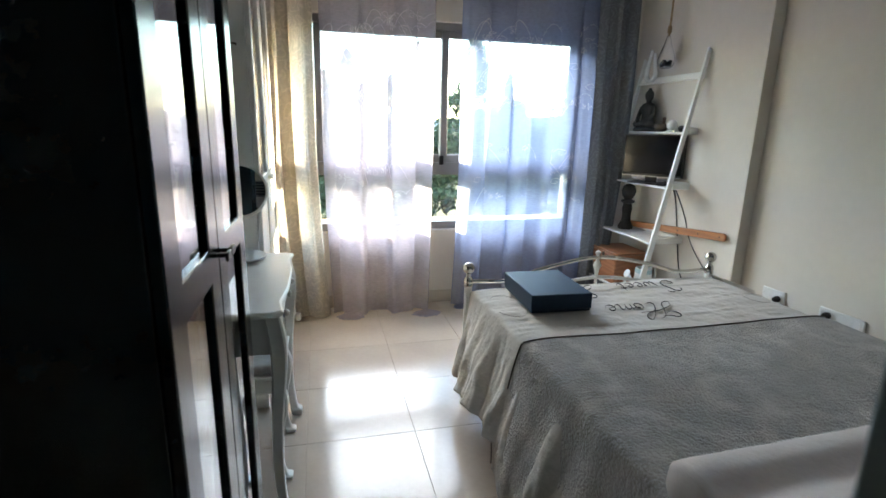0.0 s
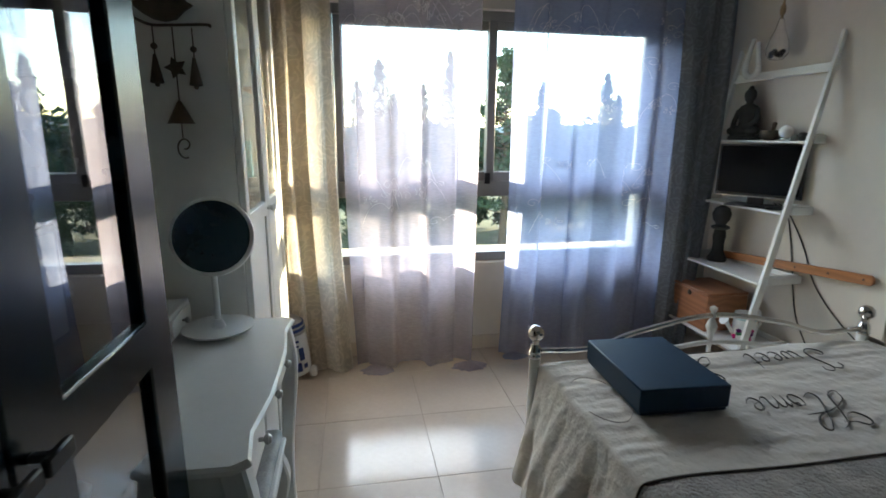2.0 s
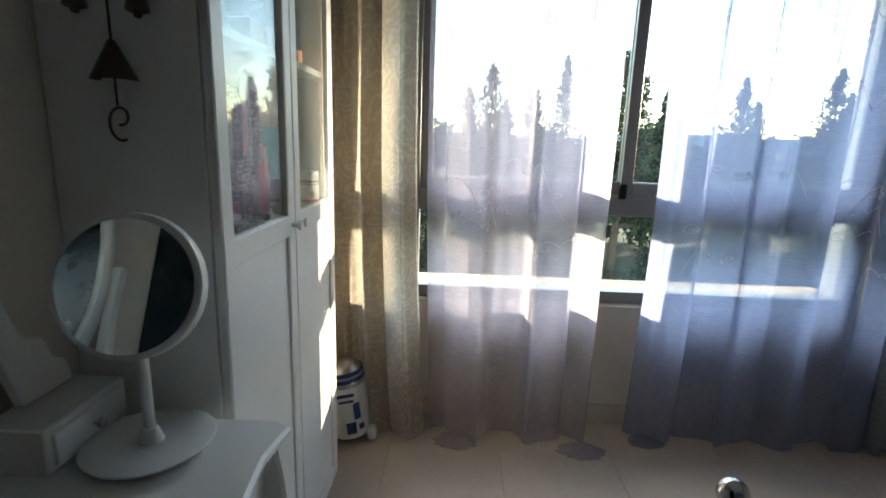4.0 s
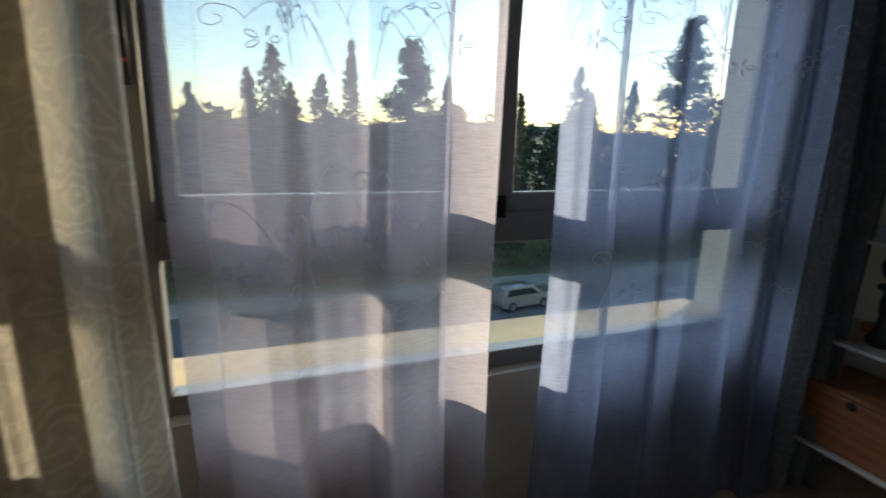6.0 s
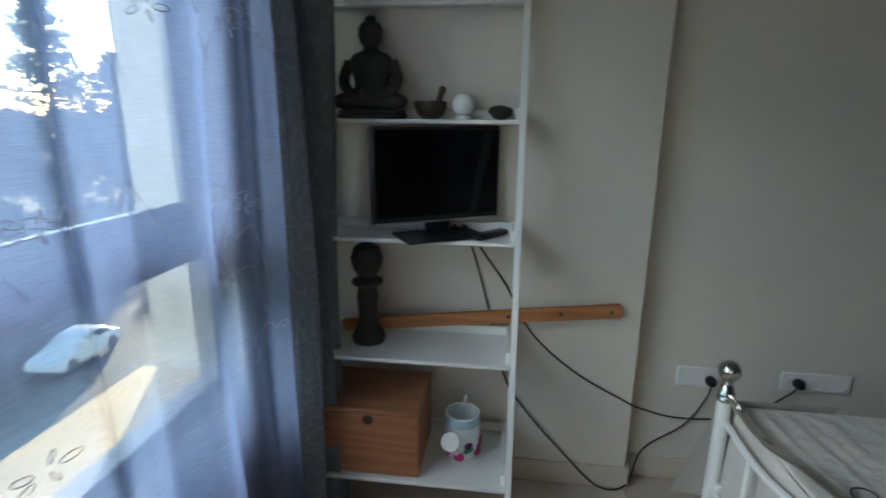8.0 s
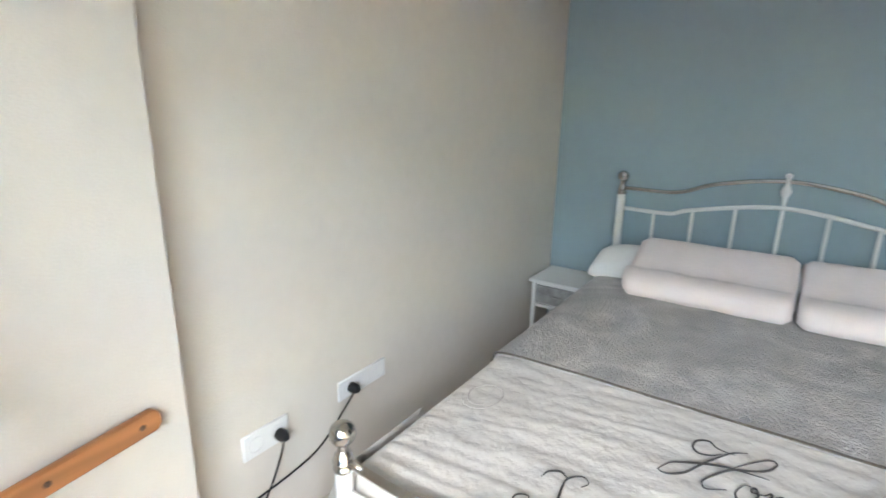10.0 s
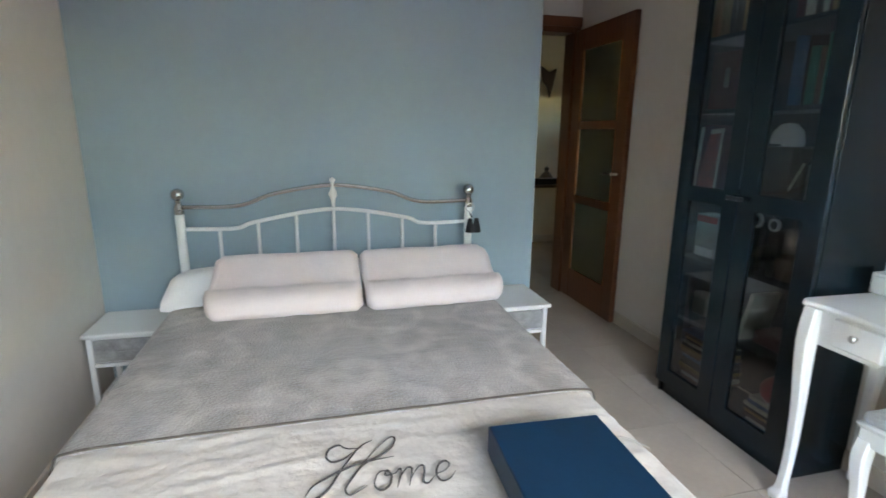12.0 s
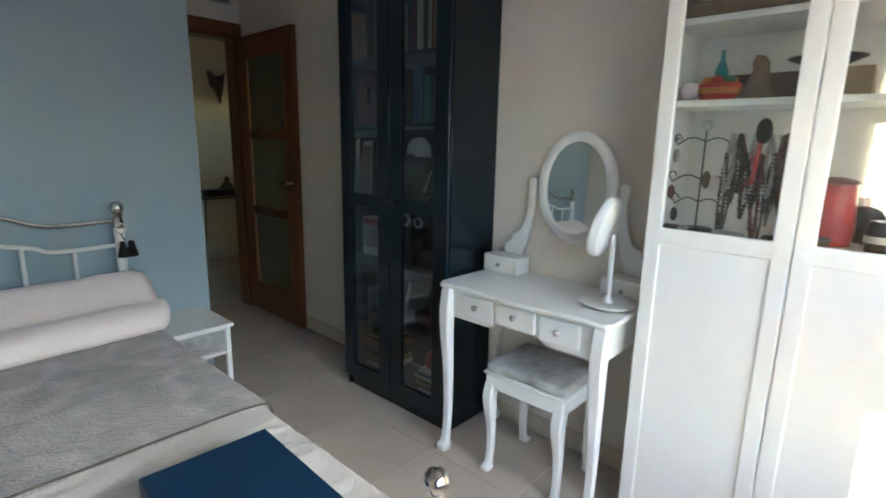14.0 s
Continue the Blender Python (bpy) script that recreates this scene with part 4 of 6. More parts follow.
def bookcase(name, y0, y1, front, mat_name, inside, label, high, rail_z, shelves, knob_mat, panel_low):
    """A cabinet against the left wall with two doors; panel_low: solid lower half."""
    x0, body = LEFT + 0.004, front - 0.02
    t = thing(name, (x0, (y0 + y1) / 2, 0), label, "bookcase")
    for a in (y0, y1 - 0.018):
        part("side_panel", box(x0, a, 0, body - 0.001, a + 0.018, high, 0.0015), mat_name, t)
    part("back_panel", box(x0, y0 + 0.019, 0.06, x0 + 0.006, y1 - 0.019, high - 0.019), inside, t)
    part("top_panel", box(x0, y0 + 0.0185, high - 0.018, body - 0.001, y1 - 0.0185, high), mat_name, t)
    part("plinth", box(x0 + 0.01, y0 + 0.0185, 0, body - 0.012, y1 - 0.0185, 0.06), mat_name, t)
    for z in shelves:
        part("shelf", box(x0 + 0.007, y0 + 0.019, z - 0.018, body - 0.006, y1 - 0.019, z, 0.001), inside, t)
    ym = (y0 + y1) / 2
    for a, b, side in ((y0 + 0.002, ym - 0.0015, 1), (ym + 0.0015, y1 - 0.002, -1)):
        w, h = (0.046, 0.026) if panel_low else (0.083, 0.034)
        bm = lattice(body, front, (a, a + w, b - w, b), (0.065, 0.065 + w, rail_z - h, rail_z + h, high - 0.07, high - 0.003))
        d = part("door", bm, mat_name, t)
        g = part("glass_pane", box(body + 0.006, a + w - 0.004, rail_z + h - 0.004, body + 0.010, b - w + 0.004, high - 0.066), "cabpane" if panel_low else "navypane", d)
        if panel_low:
            bm = box(body + 0.004, a + w - 0.004, 0.06 + w, body + 0.012, b - w + 0.004, rail_z - h + 0.004)
            part("lower_panel", bm, mat_name, d)
        else:
            part("glass_pane", box(body + 0.006, a + w - 0.004, 0.06 + w, body + 0.010, b - w + 0.004, rail_z - h + 0.004), "cabpane" if panel_low else "navypane", d)
        ky = (b - 0.022) if side == 1 else (a + 0.022)
        if panel_low:
            part("knob", lathe([(0, 0), (0.006, 0), (0.006, 0.012), (0.012, 0.018), (0.012, 0.024), (0, 0.027)], (front, ky, rail_z), None, 12, turn=Matrix.Rotation(radians(90), 4, "Y")), knob_mat, d)
        else:
            bm = box(front, ky - 0.004, rail_z + 0.006, front + 0.022, ky + 0.004, rail_z + 0.014, 0.001)
            box(front + 0.018, ky - 0.02, rail_z + 0.001, front + 0.026, ky + 0.02, rail_z + 0.019, 0.002, bm)
            part("handle", bm, knob_mat, d)
    return t


navy = bookcase("navy_bookcase", -1.522, -0.785, -0.893, "navy", "navyin", "tall navy bookcase with two glazed doors, full of books", 2.30, 1.032, (0.078, 0.44, 0.73, 1.045, 1.40, 1.70, 2.0), "black", False)
wcab = bookcase("white_cabinet", 0.022, 0.806, -0.93, "whitecab", "whitecab", "tall white cabinet with glazed upper doors", 2.30, 1.045, (0.078, 0.40, 0.72, 1.062, 1.452, 1.68, 2.0), "whitecab", True)

# ---- dressing table ----
van = thing("dressing_table", (-1.0, -0.37, 0), "white dressing table with oval mirror, drawers and curved legs", "dressing table")
DT, DY0, DY1, DXF, DXB = 0.757, -0.758, -0.006, -0.805, LEFT + 0.006
out = [(DXB, DY0 + 0.01), (DXF - 0.03, DY0), (DXF, DY0 + 0.02), (DXF - 0.012, DY0 + 0.11), (DXF + 0.004, DY0 + 0.25), (DXF + 0.006, (DY0 + DY1) / 2), (DXF + 0.004, DY1 - 0.25), (DXF - 0.012, DY1 - 0.11), (DXF, DY1 - 0.02), (DXF - 0.03, DY1), (DXB, DY1 - 0.01)]
part("tabletop", prism(out, "z", DT - 0.02, DT, bevel=0.006), "white", van)
a0, a1, af = DY0 + 0.045, DY1 - 0.045, DXF - 0.035
bot = DT - 0.145
apron = [(a0, DT - 0.021), (a0, bot), (a0 + 0.21, bot), (a0 + 0.23, bot + 0.022), (a1 - 0.23, bot + 0.022), (a1 - 0.21, bot), (a1, bot), (a1, DT - 0.021)]
part("front_apron", prism(apron, "x", af - 0.018, af), "white", van)
part("back_apron", box(DXB + 0.004, a0, bot, DXB + 0.02, a1, DT - 0.021), "white", van)
for y in (a0 - 0.016, a1):
    part("side_apron", box(DXB + 0.004, y, bot, af, y + 0.016, DT - 0.021, 0.001), "white", van)
for c, w, lift in (((a0 + a1) / 2 - 0.182, 0.158, 0.0), ((a0 + a1) / 2, 0.172, 0.012), ((a0 + a1) / 2 + 0.182, 0.158, 0.0)):
    dr = part("drawer_front", box(af, c - w / 2, bot + 0.018 + lift, af + 0.014, c + w / 2, DT - 0.033, 0.005), "white", van)
    part("knob", lathe([(0, 0), (0.005, 0), (0.005, 0.01), (0.011, 0.014), (0.012, 0.02), (0.007, 0.026), (0, 0.027)], (af + 0.014, c, (bot + DT) / 2 + lift / 2), None, 12, turn=Matrix.Rotation(radians(90), 4, "Y")), "steel", dr, "round steel knob")


def cabriole(x, y, top, sx, parent, size=0.021, name="leg"):
    """A curved square leg, bowed at the knee and drawn in at the ankle."""
    rows = [(0.0, 0.018, 1.05), (0.03, 0.016, 1.15), (0.07, 0.004, 0.75), (0.25, -0.006, 0.72), (0.5, -0.002, 0.85), (0.75, 0.012, 1.1), (0.88, 0.012, 1.2), (1.0, 0.0, 1.15)]
    b = bmesh.new()
    rings = []
    for f, o, s in smoothline(rows, 4):
        r, cx = size * s, x + sx * o
        rings.append([b.verts.new((cx + p * r, y + q * r, top * max(f, 0))) for p, q in ((-1, -0.75), (-0.75, -1), (0.75, -1), (1, -0.75), (1, 0.75), (0.75, 1), (-0.75, 1), (-1, 0.75))])
    for q, w in zip(rings[:-1], rings[1:]):
        for k in range(8):
            b.faces.new((q[k], q[(k + 1) % 8], w[(k + 1) % 8], w[k]))
    b.faces.new(rings[0][::-1])
    b.faces.new(rings[-1])
    return part(name, b, "white", parent)


for x, sx in ((DXF - 0.035, 1), (DXB + 0.035, -1)):
    for y in (DY0 + 0.04, DY1 - 0.04):
        cabriole(x, y, DT - 0.021, sx, van)
# little drawers at the back with scrolled mirror arms
for y0 in (DY0 + 0.005, DY1 - 0.185):
    d = part("trinket_box", box(DXB + 0.005, y0, DT + 0.001, DXB + 0.105, y0 + 0.18, DT + 0.075, 0.003), "white", van)
    f = part("trinket_drawer", box(DXB + 0.105, y0 + 0.012, DT + 0.012, DXB + 0.112, y0 + 0.168, DT + 0.064, 0.002), "white", d)
    part("trinket_knob", lathe([(0, 0), (0.004, 0), (0.004, 0.006), (0.009, 0.01), (0.009, 0.016), (0, 0.02)], (DXB + 0.112, y0 + 0.09, DT + 0.038), None, 10, turn=Matrix.Rotation(radians(90), 4, "Y")), "steel", d)
MY, MZ, MX = -0.366, 1.148, DXB + 0.018
for s in (1, -1):
    prof = smoothline([(0, -0.335, 0.835), (0, -0.325, 0.87), (0, -0.30, 0.885), (0, -0.285, 0.915), (0, -0.25, 0.93), (0, -0.225, 0.985), (0, -0.215, 1.06), (0, -0.222, 1.10), (0, -0.215, 1.125), (0, -0.195, 1.128), (0, -0.187, 1.11), (0, -0.19, 1.0), (0, -0.205, 0.92), (0, -0.235, 0.835)], 4)
    part("mirror_arm", prism([(MY + s * p.y, 0.835 + 1.17 * (p.z - 0.835)) for p in prof], "x", MX - 0.01, MX + 0.01, bevel=0.002), "white", van, "scrolled side arm")
b = bmesh.new()
rings = []
for a in np.linspace(0, 2 * math.pi, 56, endpoint=False):
    c, s = math.cos(a), math.sin(a)
    rings.append([b.verts.new((MX + dx, MY + (0.134 + dr) * c, MZ + (0.185 + dr) * s)) for dr, dx in ((0, -0.006), (0.0, 0.006), (0.008, 0.012), (0.03, 0.012), (0.04, 0.004), (0.04, -0.01), (0, -0.01))])
for i in range(56):
    q, w = rings[i], rings[(i + 1) % 56]
    for k in range(7):
        b.faces.new((q[k], q[(k + 1) % 7], w[(k + 1) % 7], w[k]))
bmesh.ops.recalc_face_normals(b, faces=b.faces)
tilt = Matrix.Translation((MX, MY, MZ)) @ Matrix.Rotation(radians(-2.0), 4, "Z") @ Matrix.Rotation(radians(-1.5), 4, "Y") @ Matrix.Translation((-MX, -MY, -MZ))
bmesh.ops.transform(b, matrix=tilt, verts=b.verts)
mf = part("mirror_frame", b, "white", van, "white oval frame")
b = prism([(MY + 0.137 * math.cos(a), MZ + 0.188 * math.sin(a)) for a in np.linspace(0, 2 * math.pi, 48, endpoint=False)], "x", MX - 0.002, MX + 0.002)
bmesh.ops.transform(b, matrix=tilt, verts=b.verts)
part("mirror_glass", b, "mirror", mf, "oval mirror glass", 0)

# stool under the dressing table
st = thing("stool", (-0.97, -0.35, 0), "white stool with silver-grey patterned cushion under the dressing table", "stool")
SX0, SX1, SY0, SY1, SZ = -1.13, -0.84, -0.515, -0.165, 0.42
part("seat_frame", box(SX0, SY0, SZ - 0.06, SX1, SY1, SZ, 0.006), "white", st)
part("seat_edge", box(SX0 - 0.008, SY0 - 0.008, SZ, SX1 + 0.008, SY1 + 0.008, SZ + 0.012, 0.004), "white", st)
part("cushion", box(SX0, SY0, SZ + 0.012, SX1, SY1, SZ + 0.05, 0.02, seg=4), "seatcloth", st, "padded silver-grey damask seat")
for x, sx in ((SX1 - 0.02, 1), (SX0 + 0.02, -1)):
    for y in (SY0 + 0.02, SY1 - 0.02):
        cabriole(x, y, SZ - 0.04, sx, st, 0.019)

# round mirror on a stand
hm = thing("vanity_mirror", (-1.005, -0.11, DT), "round white make-up mirror on a stand with a dish base", "mirror")
part("base_dish", lathe([(0, 0.004), (0.06, 0.001), (0.09, 0.01), (0.098, 0.018), (0.094, 0.02), (0.05, 0.012), (0.02, 0.016), (0.012, 0.04), (0, 0.045)], (-1.005, -0.11, DT), None, 32), "socket", hm)
part("stem", tube([(-1.005, -0.11, DT + 0.03), (-1.005, -0.11, DT + 0.26)], 0.0085, None, 12), "socket", hm)
mt = Matrix.Rotation(radians(-85), 4, "Z") @ Matrix.Rotation(radians(75), 4, "Y")
hd = part("head", lathe([(0, -0.022), (0.08, -0.02), (0.102, -0.012), (0.108, 0.0), (0.106, 0.016), (0.1, 0.02), (0, 0.018)], (-0.992, -0.135, 1.04), None, 36, turn=mt), "socket", hm)
part("mirror_disc", lathe([(0, 0.0205), (0.097, 0.0205), (0.097, 0.0215), (0, 0.0215)], (-0.992, -0.135, 1.04), None, 36, turn=mt), "mirror", hd, "round mirror glass")

# wind chime on the side of the white cabinet
ch = thing("wind_chime", (-1.1, 0.012, 1.25), "dark metal wind chime with bells hung on the cabinet side", "wind chime")
CY = 0.010
part("bar", tube(smoothline([(-1.19, CY, 1.62), (-1.14, CY, 1.60), (-1.09, CY, 1.60), (-1.0, CY, 1.605), (-0.985, CY, 1.60)]), 0.004), "bronze", ch)
part("bird", prism([(-1.155 + a, 1.607 + c) for a, c in ((-0.03, 0.045), (0.0, 0.02), (0.025, 0.006), (0.055, 0.0), (0.085, 0.008), (0.105, 0.028), (0.13, 0.045), (0.112, 0.055), (0.105, 0.07), (0.088, 0.075), (0.074, 0.062), (0.045, 0.058), (0.015, 0.052), (-0.03, 0.06))], "y", CY - 0.004, CY + 0.004), "bronze", ch)
for x, z0, z1 in ((-1.135, 1.595, 1.515), (-1.085, 1.595, 1.30), (-1.035, 1.595, 1.52)):
    part("chain", tube([(x, CY, z0), (x, CY, z1)], 0.002), "bronze", ch)
for x, z in ((-1.135, 1.49), (-1.035, 1.485)):
    part("drop", lathe([(0, 0.035), (0.004, 0.033), (0.018, -0.04), (0.015, -0.042), (0, -0.03)], (x, CY - 0.004, z), None, 14), "bronze", ch)
    part("bead", sphere((x, CY, z + 0.055), 0.009, None, 0, 10), "bronze", ch)
    part("clapper", sphere((x, CY - 0.004, z - 0.045), 0.007, None, 0, 8), "bronze", ch)
part("flower", prism([(-1.085 + (0.03 if k % 2 else 0.016) * math.cos(k * math.pi / 5), 1.49 + (0.03 if k % 2 else 0.016) * math.sin(k * math.pi / 5)) for k in range(10)], "y", CY - 0.003, CY + 0.003), "bronze", ch)
part("bell", lathe([(0, 0.065), (0.006, 0.06), (0.036, 0.0), (0.034, 0.0), (0, 0.05)], (-1.085, CY, 1.34), None, 16), "bronze", ch)
part("hook", tube([(-1.085 + 0.016 * math.sin(a), CY, 1.29 - 0.02 * math.cos(a) - 0.004 * a) for a in np.linspace(0, 7, 24)], 0.0025), "bronze", ch)

# ---- ladder shelf ----
lad = thing("ladder_shelf", (1.5, 0.9, 0), "white leaning ladder shelf with five boards against the wall", "shelf")
RY0, RY1 = 0.575, 1.215


def rail_x(z):
    return 1.305 + 0.2 * z


for y in (RY0, RY1):
    b = prism([(rail_x(0), 0), (rail_x(0) + 0.042, 0), (rail_x(1.82) + 0.02, 1.80), (rail_x(1.82), 1.82)], "y", y, y + 0.02, bevel=0.002)
    part("rail", b, "white", lad)
for z in (1.645, 1.305, 0.952, 0.59, 0.218):
    xf = rail_x(z) - 0.004
    xb = PILLAR_X - 0.025 if z > 1.0 else min(PILLAR_X - 0.03, xf + 0.31)
    s = part("board", box(xf, RY0 + 0.021, z - 0.013, xb, RY1 - 0.001, z, 0.002), "white", lad)
    part("back_lip", box(xb - 0.012, RY0 + 0.022, z, xb, RY1 - 0.002, z + 0.03, 0.002), "white", s)
    for y in (RY0 + 0.0205, RY1 - 0.0125):
        sh = [(xf + 0.02, z), (xf + 0.03, z + 0.03), (xf + 0.06, z + 0.034), (xb, z + 0.034), (xb, z)]
        part("end_lip", prism(sh, "y", y, y + 0.012), "white", s)
    part("bracket", box(xf + 0.045, RY0 + 0.002, z - 0.012, xb + 0.006, RY0 + 0.018, z + 0.028, 0.004), "white", s)

# ---- things on the ladder shelf ----
vz = thing("loop_vase", (1.645, 1.1, 1.646), "white ceramic vase shaped as an open loop", "vase")
loop = smoothline([(1.645, 1.075, 1.84), (1.645, 1.062, 1.76), (1.645, 1.05, 1.69), (1.645, 1.085, 1.658), (1.645, 1.125, 1.665), (1.645, 1.15, 1.70), (1.645, 1.135, 1.78), (1.645, 1.11, 1.865)], 6)
part("loop", tube(loop, 0.016, None, 10, radii=[0.011 + 0.007 * math.sin(math.pi * i / (len(loop) - 1)) for i in range(len(loop))]), "mug", vz)
part("foot", lathe([(0, 1.646), (0.02, 1.646), (0.02, 1.652), (0.012, 1.66), (0, 1.66)], (1.645, 1.1, 0), None, 14), "mug", vz)

ter = thing("hanging_terrarium", (1.6, 0.885, 1.74), "clear glass teardrop terrarium with dark moss hung on jute rope", "terrarium")
part("glass_drop", lathe([(0, 0), (0.03, 0.004), (0.052, 0.03), (0.055, 0.055), (0.045, 0.1), (0.026, 0.15), (0.014, 0.19), (0.01, 0.21), (0.008, 0.21), (0.012, 0.19), (0.024, 0.15), (0.043, 0.1), (0.053, 0.055), (0.05, 0.032), (0.028, 0.007), (0, 0.003)], (1.6, 0.885, 1.715), None, 22), "clearglass", ter)
bm = None
for i in range(9):
    bm = sphere((1.6 + 0.025 * math.cos(i * 0.7), 0.885 + 0.025 * math.sin(i * 0.7), 1.742 + 0.008 * (i % 3)), 0.014, bm, 0, 8)
part("moss", bm, "tassel", ter, "dark moss and stones")
part("rope", tube([(1.6, 0.885, 1.92), (1.602, 0.885, 2.05), (1.6, 0.885, HIGH)], 0.006, None, 7), "rope", ter)
part("rope_knot", lathe([(0, 0), (0.012, 0.004), (0.014, 0.03), (0.011, 0.05), (0, 0.054)], (1.6, 0.885, 1.935), None, 10), "rope", ter)

# seated stone figure, one plain shape
bm = lathe([(0, 0), (0.1, 0.0), (0.108, 0.008), (0.1, 0.018), (0.104, 0.026), (0, 0.03)], (0, 0, 0), None, 24)
for y in (-0.062, 0.062):
    sphere((-0.03, y, 0.052), 0.05, bm, 0, 14, (0.95, 1.0, 0.55))
    tube(smoothline([(0.0, y * 1.0, 0.172), (-0.012, y * 1.28, 0.115), (-0.06, y * 0.85, 0.075), (-0.085, y * 0.25, 0.07)], 4), 0.017, bm, 8)
sphere((-0.05, 0, 0.05), 0.05, bm, 0, 14, (0.9, 1.3, 0.5))
lathe([(0, 0.03), (0.062, 0.04), (0.056, 0.08), (0.05, 0.11), (0.062, 0.15), (0.066, 0.175), (0.05, 0.195), (0.024, 0.205), (0.021, 0.218), (0.031, 0.228), (0.037, 0.248), (0.036, 0.268), (0.027, 0.284), (0.017, 0.29), (0.015, 0.302), (0, 0.31)], (0.01, 0, 0), bm, 20)
bmesh.ops.transform(bm, matrix=pose(1.615, 1.05, 1.306) @ Matrix.Diagonal((0.62, 1.05, 0.97, 1)), verts=bm.verts)
single("stone_statue", bm, "stone", "seated grey stone statue on the ladder shelf", "statue")
bowl = thing("singing_bowl", (1.61, 0.865, 1.306), "dark bronze bowl with a short wooden pestle", "bowl")
part("bowl", lathe([(0, 0), (0.022, 0.0), (0.04, 0.012), (0.05, 0.034), (0.05, 0.052), (0.046, 0.052), (0.045, 0.034), (0.036, 0.016), (0, 0.008)], (1.61, 0.865, 1.306), None, 24), "bronze", bowl)
part("pestle", tube([(1.615, 0.855, 1.32), (1.60, 0.83, 1.385)], 0.008, None, 8, radii=[0.008, 0.010]), "brownbook", bowl)
part("pestle_head", sphere((1.599, 0.828, 1.39), 0.012, None, 0, 10), "brownbook", bowl)
gl = thing("crystal_ball", (1.615, 0.765, 1.306), "milky crystal ball on a small clear foot", "crystal ball")
part("ball", sphere((1.615, 0.765, 1.35), 0.034, None, 0, 24), "lampglass", gl)
part("foot", lathe([(0, 0), (0.022, 0), (0.02, 0.01), (0.012, 0.014), (0.016, 0.022), (0, 0.02)], (1.615, 0.765, 1.306), None, 16), "mug", gl)
b = bmesh.new()
bmesh.ops.create_icosphere(b, subdivisions=3, radius=1.0)
for v in b.verts:
    v.co = Vector((v.co.x * 0.026, v.co.y * 0.036, v.co.z * 0.022)) * (1 + 0.3 * noise.noise(v.co * 1.7 + Vector((3, 1, 2))))
bmesh.ops.translate(b, verts=b.verts, vec=(1.615, 0.652, 1.327))
single("rock", b, "stone", "rough dark stone on the ladder shelf", "rock", smooth=30)

# television
tv = thing("television", (1.57, 0.85, 0.953), "small black flat television turned on the ladder shelf", "television")
A, B = Vector((1.432, 1.005, 0)), Vector((1.652, 0.65, 0))
d = (B - A).normalized()
nrm = Vector((d.y, -d.x, 0)) * (1 if d.y < 0 else -1)
ang = math.degrees(math.atan2(d.y, d.x))


def tv_box(u0, u1, w0, w1, z0, z1, bevel=0.003):
    b = box(u0, w0, z0, u1, w1, z1, bevel)
    bmesh.ops.transform(b, matrix=pose(A.x, A.y, 0, 0, 0, ang), verts=b.verts)
    return b


L = (B - A).length
part("case", tv_box(0, L, -0.0, 0.03, 1.0, 1.285, 0.005), "black", tv)
part("screen", tv_box(0.012, L - 0.012, -0.0025, -0.0005, 1.022, 1.274, 0), "screen", tv, "dark glossy screen")
part("bezel_strip", tv_box(0.004, L - 0.004, -0.003, -0.0005, 1.001, 1.007, 0), "steel", tv, "thin silver lower edge")
part("neck", tv_box(L / 2 - 0.04, L / 2 + 0.04, 0.006, 0.02, 0.962, 1.0, 0.002), "black", tv)
part("stand_base", tv_box(L / 2 - 0.13, L / 2 + 0.13, -0.075, 0.075, 0.9535, 0.963, 0.004), "black", tv)
rm = thing("remote_control", (1.56, 0.675, 0.9535), "black remote control on the shelf", "remote")
b = box(-0.07, -0.019, 0, 0.07, 0.019, 0.016, 0.005)
bmesh.ops.transform(b, matrix=pose(1.565, 0.67, 0.9535, 0, 0, -38), verts=b.verts)
part("case", b, "black", rm)
bm = None
for i in range(4):
    for j in range(2):
        q = pose(1.565, 0.67, 0.9535, 0, 0, -38) @ Vector((-0.03 + 0.022 * i, -0.008 + 0.016 * j, 0.0165))
        part("button", box(q.x - 0.004, q.y - 0.004, q.z, q.x + 0.004, q.y + 0.004, q.z + 0.0015, 0.001), "alu", rm)

# turned stone figure on the fourth board, one plain shape
single("stone_figure", lathe([(0, 0), (0.052, 0), (0.055, 0.02), (0.046, 0.035), (0.034, 0.06), (0.03, 0.1), (0.036, 0.15), (0.03, 0.19), (0.05, 0.2), (0.05, 0.21), (0.026, 0.222), (0.045, 0.25), (0.052, 0.285), (0.04, 0.32), (0.015, 0.335), (0, 0.338)], (1.545, 1.06, 0.591), None, 20), "stone", "dark round-headed stone figure on the ladder shelf", "statue")

# wooden box
wb = thing("wooden_box", (1.49, 1.03, 0.219), "reddish wooden chest with a dark clasp on the lowest board", "box")
part("chest", box(1.362, 0.862, 0.219, 1.625, 1.19, 0.428, 0.004), "woodbox", wb)
part("lid", box(1.36, 0.86, 0.4295, 1.627, 1.192, 0.447, 0.005), "woodbox", wb)
part("clasp", lathe([(0, 0), (0.016, 0), (0.016, 0.003), (0.008, 0.006), (0, 0.006)], (1.3615, 1.02, 0.412), None, 14, turn=Matrix.Rotation(radians(-90), 4, "Y")), "bronze", wb, "round dark clasp")

